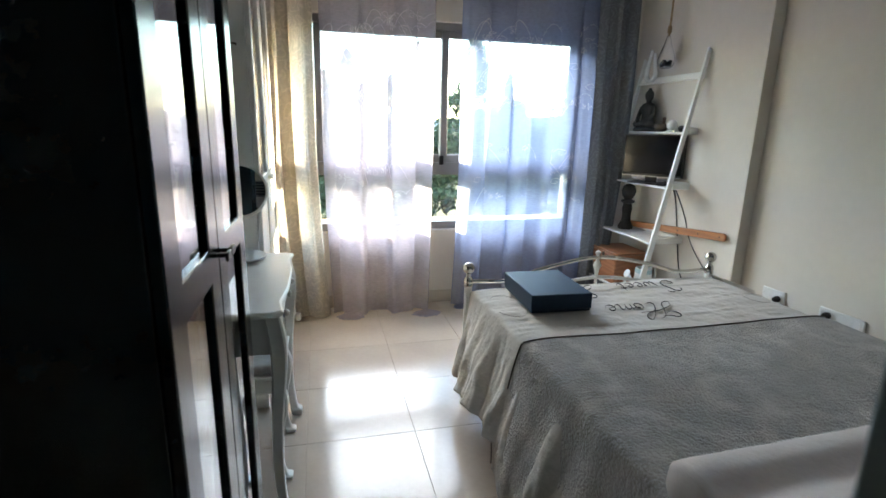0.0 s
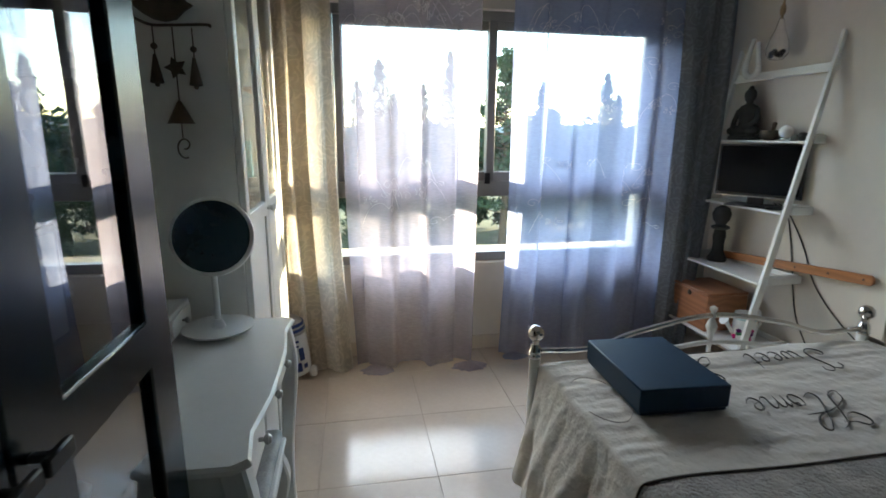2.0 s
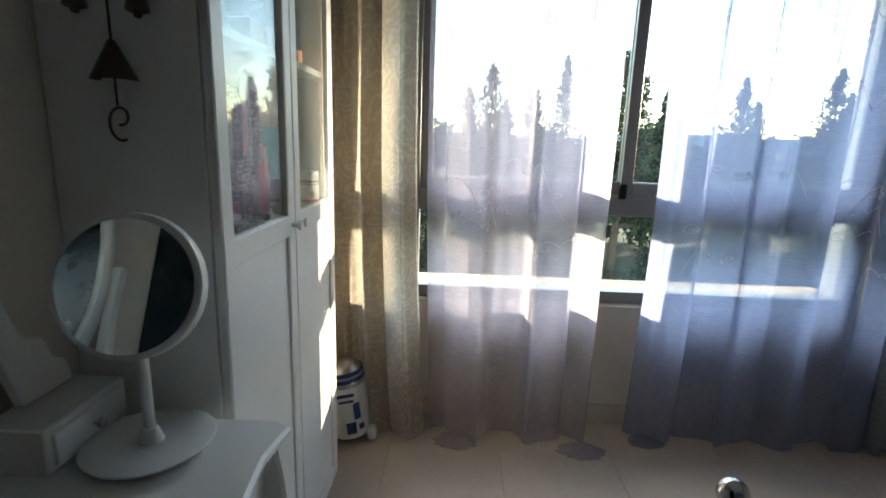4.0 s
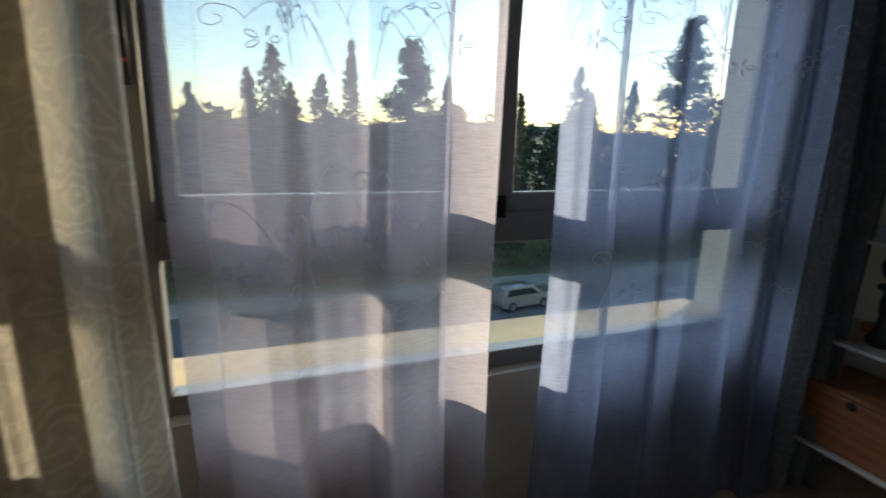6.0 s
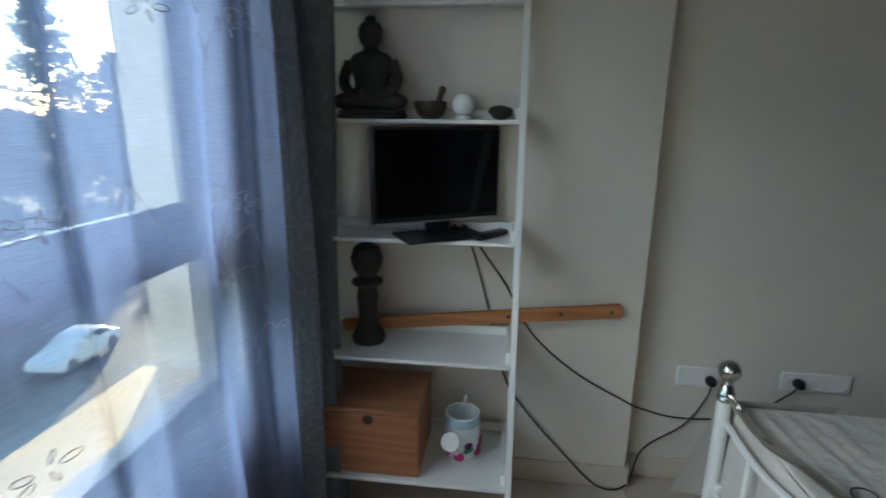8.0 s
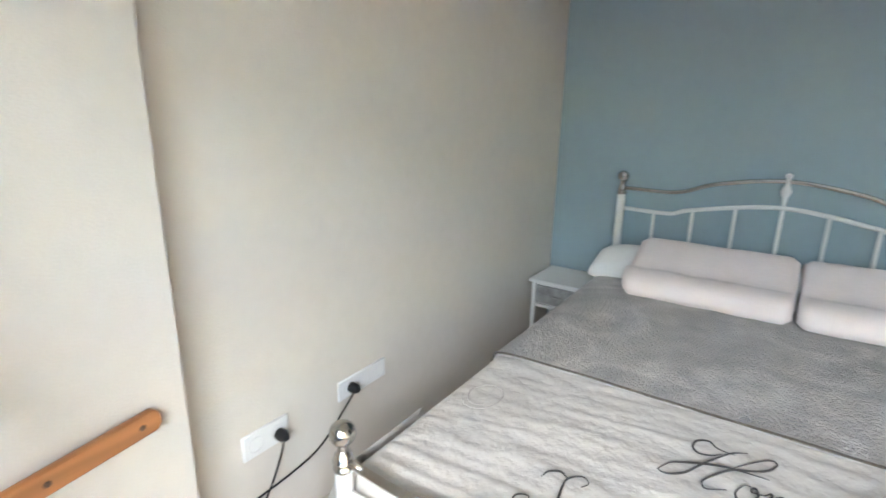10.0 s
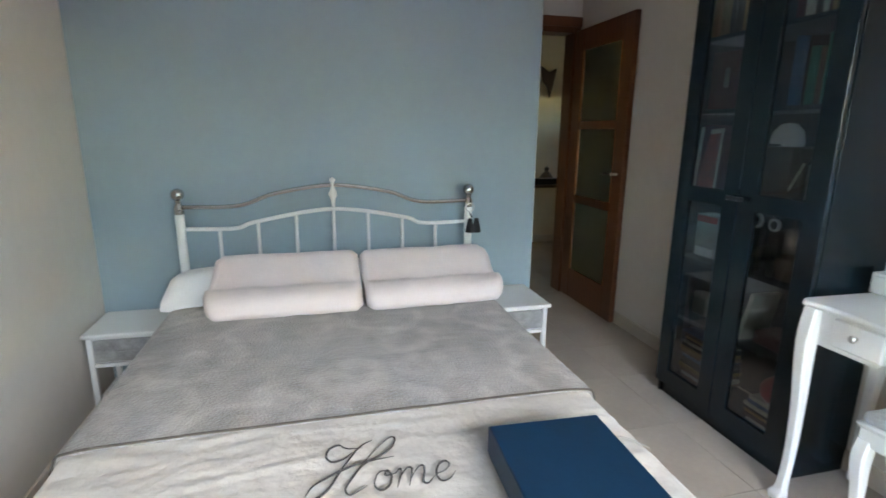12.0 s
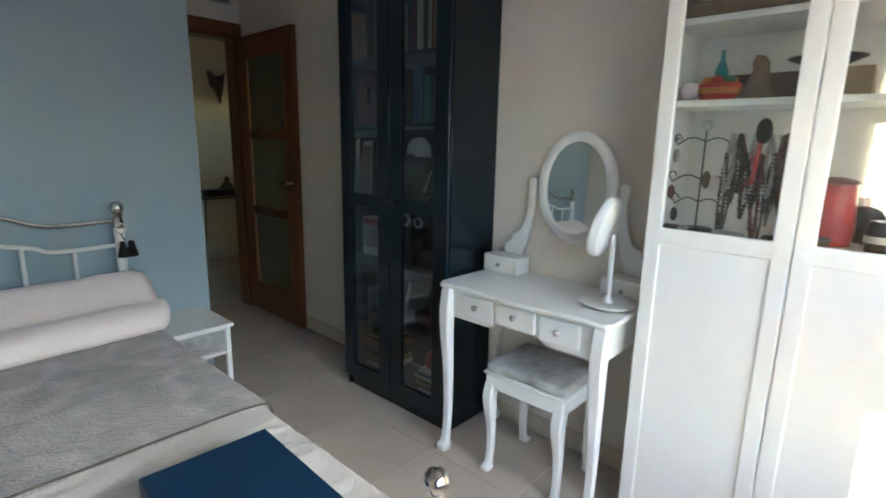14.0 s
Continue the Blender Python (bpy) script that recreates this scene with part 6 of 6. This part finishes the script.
# second door
rp = thing("red_pot", (-1.09, 0.49, 1.063), "red lidded pot in the white cabinet", "pot")
part("pot", lathe([(0, 0), (0.05, 0), (0.056, 0.05), (0.05, 0.12), (0.046, 0.165), (0, 0.165)], (-1.09, 0.49, 1.063), None, 20), "red", rp)
part("lid", lathe([(0.052, 0.166), (0.05, 0.174), (0.02, 0.182), (0, 0.184)], (-1.09, 0.49, 1.063), None, 20), "darkred", rp)
single("dark_round_box", lathe([(0, -0.02), (0.05, -0.02), (0.053, -0.015), (0.053, 0.015), (0.05, 0.02), (0, 0.02)], (-1.14, 0.56, 1.117), None, 24, turn=Matrix.Rotation(radians(80), 4, "Y")), "black", "round black box standing on edge in the white cabinet", "box")
single("tall_glass", lathe([(0, 0), (0.024, 0), (0.03, 0.14), (0.028, 0.14), (0.022, 0.006), (0, 0.006)], (-1.1, 0.585, 1.063), None, 18), "clearglass", "tall clear drinking glass in the white cabinet", "glass")
single("steel_bowl", lathe([(0, 0), (0.02, 0), (0.032, 0.025), (0.03, 0.026), (0.016, 0.005), (0, 0.005)], (-1.0, 0.475, 1.063), None, 18), "steel", "small shiny steel bowl in the white cabinet", "bowl")
dk = thing("dark_jar", (-1.04, 0.6, 1.063), "dark jar with pale band in the white cabinet", "jar")
part("jar", lathe([(0, 0), (0.035, 0), (0.038, 0.06), (0.03, 0.08), (0, 0.082)], (-1.04, 0.605, 1.063), None, 18), "black", dk)
part("band", lathe([(0.0385, 0.025), (0.0395, 0.026), (0.0395, 0.042), (0.0385, 0.043)], (-1.04, 0.605, 1.063), None, 18), "paper", dk)
wbt = thing("white_jar", (-1.0, 0.722, 1.063), "white screw-top jar with a pink-banded label", "jar")
part("jar", lathe([(0, 0), (0.028, 0), (0.029, 0.003), (0.029, 0.07), (0.027, 0.073), (0, 0.073)], (-1.0, 0.722, 1.063), None, 24), "mug", wbt)
part("lid", lathe([(0, 0.0735), (0.0295, 0.0735), (0.0298, 0.078), (0.0298, 0.094), (0.028, 0.097), (0, 0.097)], (-1.0, 0.722, 1.063), None, 24), "mug", wbt)
for z0, z1, c in ((0.006, 0.010, "pink"), (0.055, 0.059, "bluebook"), (0.062, 0.068, "darkred")):
    part("label_band", lathe([(0.0291, z0), (0.0295, z0), (0.0295, z1), (0.0291, z1)], (-1.0, 0.722, 1.063), None, 24), c, wbt)
part("label_picture", lathe([(0, 0.0), (0.009, 0.0), (0.009, 0.001), (0, 0.001)], (-0.985, 0.6975, 1.09), None, 14, turn=Matrix.Rotation(radians(-58), 4, "Z") @ Matrix.Rotation(radians(90), 4, "Y")), "ochre", wbt)
book(-1.05, 0.72, 1.063, 0.02, 0.222, 0.11, "cyanbook", 0, "bright cyan book standing in the white cabinet")
book(-1.05, 0.745, 1.063, 0.012, 0.21, 0.11, "bluebook", 0, "thin blue book standing in the white cabinet")
single("orange_jar", lathe([(0, 0), (0.025, 0), (0.025, 0.05), (0, 0.052)], (-1.04, 0.735, 1.453), None, 16), "orange", "small orange jar in the white cabinet", "jar")

# all of it stands a little towards the doors
for ob in bpy.data.objects:
    if ob not in placed and ob.parent is None:
        ob.location += Vector((0.02, -0.018, 0))

# ---- passage door and hall ----
door = thing("door_1", (-1.19, DOOR_Y, 0), "orange wooden door with three frosted panes, standing open along the wall", "door", "", "structure")
LY0, LY1, LX0, LX1 = -3.125, -2.39, -1.205, -1.168
for y0, y1 in ((LY0, LY0 + 0.12), (LY1 - 0.12, LY1)):
    part("stile", box(LX0, y0, 0.008, LX1, y1, 2.03, 0.003), "doorwood", door)
for z0, z1 in ((0.008, 0.24), (0.77, 0.83), (1.32, 1.38), (1.88, 2.03)):
    part("door_rail", box(LX0 + 0.002, LY0 + 0.121, z0, LX1 - 0.002, LY1 - 0.121, z1, 0.002), "doorwood", door)
for z0, z1 in ((0.241, 0.769), (0.831, 1.319), (1.381, 1.879)):
    p = part("door_pane", box(LX0 + 0.014, LY0 + 0.121, z0, LX1 - 0.014, LY1 - 0.121, z1), "doorglass", door)
    for y in (LY0 + 0.121, LY1 - 0.129):
        part("bead", box(LX1 - 0.012, y, z0, LX1 - 0.001, y + 0.008, z1), "slat", p)
part("door_handle", tube([(LX1, LY1 - 0.06, 1.03), (LX1 + 0.045, LY1 - 0.06, 1.03), (LX1 + 0.045, LY1 - 0.16, 1.03)], 0.009), "steel", door)
bm = box(DX0 - 0.03, DOOR_Y - 0.13, 0, DX0 + 0.03, DOOR_Y + 0.012, DZ + 0.03, 0.003)
box(DX1 - 0.03, DOOR_Y - 0.13, 0, DX1 + 0.03, DOOR_Y + 0.012, DZ + 0.03, 0.003, bm)
box(DX0 + 0.03, DOOR_Y - 0.13, DZ - 0.03, DX1 - 0.03, DOOR_Y + 0.012, DZ + 0.03, 0.003, bm)
box(DX0 - 0.03, DOOR_Y + 0.0125, 2.06, DX1 + 0.035, DOOR_Y + 0.025, 2.13, 0.003, bm)
structure("door_frame", bm, "doorwood", "orange wooden door frame")
vent = thing("wall_vent", (-0.95, DOOR_Y, 2.26), "dark ventilation grille above the doorway", "vent")
part("vent_frame", box(-1.15, DOOR_Y, 2.25, -0.6, DOOR_Y + 0.012, 2.42, 0.003), "alu", vent)
for i in range(5):
    part("slat", box(-1.13, DOOR_Y + 0.0125, 2.268 + 0.03 * i, -0.62, DOOR_Y + 0.02, 2.280 + 0.03 * i), "black", vent)
con = thing("console_table", (-1.75, -4.78, 0), "dark topped console table on black hairpin legs in the hall", "table")
part("tabletop", box(-2.3, -4.98, 0.70, -1.35, -4.6, 0.73, 0.004), "brownbook", con)
for x in (-2.2, -1.45):
    for y in (-4.92, -4.66):
        part("hairpin_leg", tube([(x - 0.04, y, 0.70), (x - 0.006, y, 0.01), (x + 0.006, y, 0.01), (x + 0.04, y, 0.70)], 0.009), "black", con)
single("dish", lathe([(0, 0.731), (0.1, 0.735), (0.15, 0.78), (0.14, 0.78), (0.05, 0.75), (0, 0.75)], (-1.62, -4.78, 0)), "bronze", "dark shallow dish on the console table", "dish")
single("ornament", lathe([(0, 0.731), (0.07, 0.731), (0.09, 0.78), (0.05, 0.84), (0.02, 0.87), (0.03, 0.9), (0, 0.93)], (-1.79, -4.8, 0)), "bronze", "dark lidded pot on the console table", "pot")
single("radio", box(-1.86, -4.72, 0.731, -1.5, -4.62, 0.80, 0.006), "black", "flat black box on the console table", "box")
single("wall_mask", prism([(-1.93, 2.0), (-1.84, 1.96), (-1.74, 2.02), (-1.76, 1.86), (-1.82, 1.80), (-1.86, 1.68), (-1.89, 1.80)], "y", -4.999, -4.96, bevel=0.01), "brownbook", "dark carved wall ornament in the hall", "ornament")

# ---- outdoors ----
GZ = -10.5
ground = structure("ground", box(-3000, OUT, GZ - 1, 3000, 4000, GZ), "ground", "dry grass ground stretching to the horizon")
structure("road", box(-200, 5.1, GZ + 0.004, 200, 33.5, GZ + 0.05), "asphalt", "grey asphalt street with parked cars")
structure("pavement", box(-200, OUT + 0.01, GZ + 0.004, 200, 5.0, GZ + 0.18, 0.03), "paving", "grey paved pavement with a kerb")
structure("pavement_far", box(-200, 33.6, GZ + 0.004, 200, 36.2, GZ + 0.18, 0.03), "paving", "grey paved pavement with a kerb")
fac = thing("facade", (0, OUT, -10.5), "cream rendered wall of the building below the window", "building", "", "structure")
part("outer_wall", box(-9, OUT - 0.08, -10.5, 12, OUT, -0.15), "facade", fac)


def leaf_cloud(rng, spots, size, n, flat=1.0):
    """Many small leaf clumps strewn round (place, radius) spots."""
    vs, fs = [], []
    for c, r in spots:
        for _ in range(n):
            d = rng.normal(size=3)
            d /= np.linalg.norm(d) + 1e-9
            p = np.array(c) + d * r * (rng.random() ** 0.4) * np.array((1, 1, flat))
            a, b2 = rng.normal(size=3), rng.normal(size=3)
            a *= size * (0.6 + 0.8 * rng.random()) / np.linalg.norm(a)
            b2 *= size * 0.6 / np.linalg.norm(b2)
            k = len(vs)
            vs += [p - a, p + b2, p + a, p - b2]
            fs.append((k, k + 1, k + 2, k + 3))
    return vs, fs


def leaves_part(name, vs, fs, material, parent):
    at = ORIGIN[parent]
    me = bpy.data.meshes.new(name)
    me.from_pydata([tuple(Vector(v) - at) for v in vs], [], fs)
    me.materials.append(M[material])
    ob = new(name, me)
    ob.parent = parent
    ORIGIN[ob] = at
    return ob


def cypress(x, y, top, wide, seed):
    rng = np.random.default_rng(seed)
    t = thing("cypress_tree", (x, y, GZ), "tall dark green cypress tree beyond the street", "tree", "trees beyond the street")
    part("trunk", tube([(x, y, GZ), (x, y, GZ + 1.5), (x, y, top - 1)], 0.2, None, 8, radii=[0.28, 0.22, 0.04]), "bark", t)
    spots = []
    h = top - GZ
    for i in range(64):
        f = (i + 0.5) / 64
        r = wide * min(1.0, 0.45 + 2.2 * f) * 1.3 * (1 - f ** 2.4) ** 0.9 * (0.93 + 0.14 * rng.random()) + 0.08
        for k in range(3):
            a = rng.random() * 6.28
            spots.append(((x + 0.45 * r * math.cos(a), y + 0.45 * r * math.sin(a), GZ + 0.8 + (h - 0.9) * f), r * 0.62))
    vs, fs = leaf_cloud(rng, spots, 0.2, 16, 1.1)
    leaves_part("crown", vs, fs, "leafdark", t)


def pine(x, y, top, wide, seed, low=0.35, mat_name="leafpine", dense=1.0):
    rng = np.random.default_rng(seed)
    t = thing("pine_tree", (x, y, GZ), "broad green pine tree with layered boughs beyond the street", "tree", "trees beyond the street")
    part("trunk", tube([(x, y, GZ), (x + 0.2, y, GZ + 0.4 * (top - GZ)), (x, y, top - 0.5)], 0.3, None, 8, radii=[0.4, 0.28, 0.05]), "bark", t)
    spots = []
    h = top - GZ
    bm2 = None
    n = int(30 * dense)
    for i in range(n):
        f = low + (1 - low) * (i + 0.5) / n
        r = wide * (1 - ((f - low) / (1 - low)) ** 1.7) * (0.6 + 0.6 * rng.random()) + 0.2
        for k in range(4):
            a = rng.random() * 6.28
            p = (x + r * math.cos(a), y + r * math.sin(a), GZ + h * f + 0.4 * rng.normal())
            bm2 = tube([(x, y, GZ + h * f - 0.5), p], 0.05, bm2, 5, radii=[0.09, 0.02])
            for q in (0.45, 0.75, 1.0):
                spots.append(((x + (p[0] - x) * q, y + (p[1] - y) * q, p[2] - 0.3 * (1 - q)), 0.55 + 0.3 * wide * 0.2))
    part("limbs", bm2, "bark", t)
    vs, fs = leaf_cloud(rng, spots, 0.2, 26, 0.6)
    leaves_part("crown", vs, fs, mat_name, t)


for i, (x, y, top, w) in enumerate(((7.4, 40, 8.0, 1.15), (1.75, 40, 7.2, 2.3), (0.0, 41, 5.6, 1.6), (5.2, 40, 5.4, 2.2), (3.1, 42, 4.8, 1.5), (15.7, 41, 6.0, 1.2), (21.0, 40, 6.7, 1.6), (26.6, 38, 7.2, 2.2), (31.0, 42, 5.6, 1.8), (23.8, 43, 5.2, 1.8), (29.0, 40, 5.8, 1.5), (-4, 42, 4.4, 1.5), (36, 42, 7.0, 1.8))):
    cypress(x, y, top, w, 10 + i)
for i, (x, y, top, w, lo) in enumerate(((12.4, 41, 7.8, 4.2, 0.3), (40.7, 40, 12.5, 3.6, 0.45), (48, 40, 7.0, 4.2, 0.3), (18.5, 46, 3.6, 4.0, 0.3), (34, 48, 3.8, 4.5, 0.3), (-7, 46, 3.2, 4.0, 0.3), (-13, 44, 4.0, 4.0, 0.3))):
    pine(x, y, top, w, 60 + i, lo)
# unseen tall pines added towards the sun, to shade the upper curtains
for i, (x, y, top, w) in enumerate(((33, 12.6, 17.5, 5.0), (38, 18.5, 17.0, 5.0))):
    pine(x, y, top, w, 90 + i, 0.69, dense=1.8)
# far wood and hedge
rng = np.random.default_rng(5)
wood_t = thing("far_wood", (10, 60, GZ), "far dark green wood behind the trees", "wood", "", "stuff")
spots = []
for x in np.linspace(-70, 120, 950):
    tall = 11.2 + 2.6 * noise.noise(Vector((x * 0.11, 1.3, 0))) + 3.0 * noise.noise(Vector((x * 0.45, 4.7, 0)))
    spots.append(((x, 52 + 14 * rng.random(), GZ + 1 + tall * rng.random() ** 0.75), 0.9 + 1.1 * rng.random()))
vs, fs = leaf_cloud(rng, spots, 0.6, 50)
leaves_part("crowns", vs, fs, "leafpine", wood_t)
rng = np.random.default_rng(6)
hedge = thing("hedge", (10, 37, GZ), "low green shrubs along the far pavement", "hedge", "", "stuff")
spots = [((x, 38 + 2 * rng.random(), GZ + 0.5 + 1.3 * rng.random()), 0.7) for x in np.linspace(-40, 60, 260)]
vs, fs = leaf_cloud(rng, spots, 0.16, 46)
leaves_part("foliage", vs, fs, "leafpine", hedge)


# far ridge; its haze is only the pale colour
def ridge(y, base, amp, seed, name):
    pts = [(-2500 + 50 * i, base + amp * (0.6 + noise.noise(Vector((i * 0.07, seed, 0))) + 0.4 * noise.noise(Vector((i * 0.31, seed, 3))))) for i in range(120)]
    return structure(name, prism([(pts[0][0], GZ - 5), *pts, (pts[-1][0], GZ - 5)], "y", y, y + 60), "hill", "far hill ridge with haze put into its colour")


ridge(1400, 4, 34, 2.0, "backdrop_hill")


def car(x, y, turn, paint, label, wagon):
    t = thing("car", (x, y, GZ + 0.05), label, "car", "cars parked along the street")
    m = pose(x, y, GZ + 0.05, 0, 0, turn)
    if wagon:
        roof = [(-2.15, 0.45), (-2.2, 0.75), (-2.1, 1.0), (-1.85, 1.55), (-1.6, 1.65), (0.3, 1.66), (0.75, 1.5), (1.35, 1.05), (2.0, 0.88), (2.2, 0.65), (2.2, 0.4), (2.0, 0.28), (-2.0, 0.28)]
    else:
        roof = [(-2.1, 0.4), (-2.15, 0.8), (-1.6, 1.0), (-1.1, 1.38), (-0.7, 1.45), (0.3, 1.43), (1.0, 0.98), (1.9, 0.82), (2.15, 0.6), (2.15, 0.36), (1.9, 0.25), (-1.9, 0.25)]
    top = max(z for _, z in roof)
    b = bmesh.new()
    ring = {}
    for s, k in ((-0.86, 0), (-0.78, 1), (0.78, 2), (0.86, 3)):
        ring[k] = [b.verts.new((px, s if z < 1.0 else s * 0.86, z if k in (1, 2) or z < 0.95 else z - 0.05)) for px, z in roof]
    n = len(roof)
    for k in range(3):
        for i in range(n):
            b.faces.new((ring[k][i], ring[k][(i + 1) % n], ring[k + 1][(i + 1) % n], ring[k + 1][i]))
    b.faces.new(ring[0][::-1])
    b.faces.new(ring[3])
    bmesh.ops.recalc_face_normals(b, faces=b.faces)
    bmesh.ops.transform(b, matrix=m, verts=b.verts)
    body = part("body", b, paint, t, smooth=35)
    glass = [(-1.75, 1.08), (-1.62, top - 0.14), (0.25, top - 0.13), (0.95, 1.06)] if wagon else [(-1.35, 1.02), (-0.95, top - 0.12), (0.22, top - 0.12), (0.8, 0.98)]
    for s in (-1, 1):
        b = prism(glass, "y", s * 0.70, s * 0.775)
        bmesh.ops.transform(b, matrix=m, verts=b.verts)
        part("side_window", b, "carglass", t)
    for px in (-1.35, 1.35):
        for s in (-1, 1):
            b = lathe([(0, -0.1), (0.31, -0.1), (0.33, -0.06), (0.33, 0.06), (0.31, 0.1), (0, 0.1)], (px, s * 0.8, 0.33), None, 18, turn=Matrix.Rotation(radians(90), 4, "X"))
            bmesh.ops.transform(b, matrix=m, verts=b.verts)
            w = part("wheel", b, "rubber", t)
            b = lathe([(0, -0.11), (0.19, -0.11), (0.2, 0), (0.19, 0.11), (0, 0.11)], (px, s * 0.81, 0.33), None, 14, turn=Matrix.Rotation(radians(90), 4, "X"))
            bmesh.ops.transform(b, matrix=m, verts=b.verts)
            part("rim", b, "steel", w)
    for s in (-0.6, 0.6):
        b = box(2.12, s - 0.16, 0.62, 2.2, s + 0.16, 0.76, 0.02)
        bmesh.ops.transform(b, matrix=m, verts=b.verts)
        part("headlight", b, "lampglass", t)


car(17.2, 29.6, 8, "carsilver", "grey estate car parked by the far pavement", True)
car(22.5, 29.8, 5, "carblack", "black saloon car parked by the far pavement", False)
car(20.8, 19.3 + 2.4, 184, "carwhite", "white saloon car parked by the near pavement", False)

# ---- floor tiles, laid last ----
TILE, TX, TY = 0.46, -0.315, 0.155


def tile_mesh(w, d):
    b = box(-w / 2, -d / 2, -0.006, w / 2, d / 2, 0.0)
    tops = [e for e in b.edges if all(v.co.z > -0.001 for v in e.verts)]
    bmesh.ops.bevel(b, geom=tops, offset=0.0008, segments=1, affect="EDGES")
    me = bpy.data.meshes.new("tile")
    b.to_mesh(me)
    b.free()
    me.materials.append(M["tile"])
    return me


TILES = {}


def lay(x0, x1, y0, y1):
    for i in range(-12, 8):
        for j in range(-14, 6):
            a, b = max(x0, TX + TILE * i), min(x1, TX + TILE * (i + 1))
            c, d = max(y0, TY + TILE * j), min(y1, TY + TILE * (j + 1))
            if b - a < 0.02 or d - c < 0.02:
                continue
            key = (round(b - a, 3), round(d - c, 3))
            if key not in TILES:
                TILES[key] = tile_mesh(key[0] - 0.0018, key[1] - 0.0018)
            ob = new("tile", TILES[key])
            ob.location, ob.parent = ((a + b) / 2, (c + d) / 2, 0), floor


lay(LEFT, RIGHT, HEAD, WIN)
lay(LEFT, PASS_X, DOOR_Y, HEAD)
lay(-3.2, 0.28, -5.0, DOOR_Y)
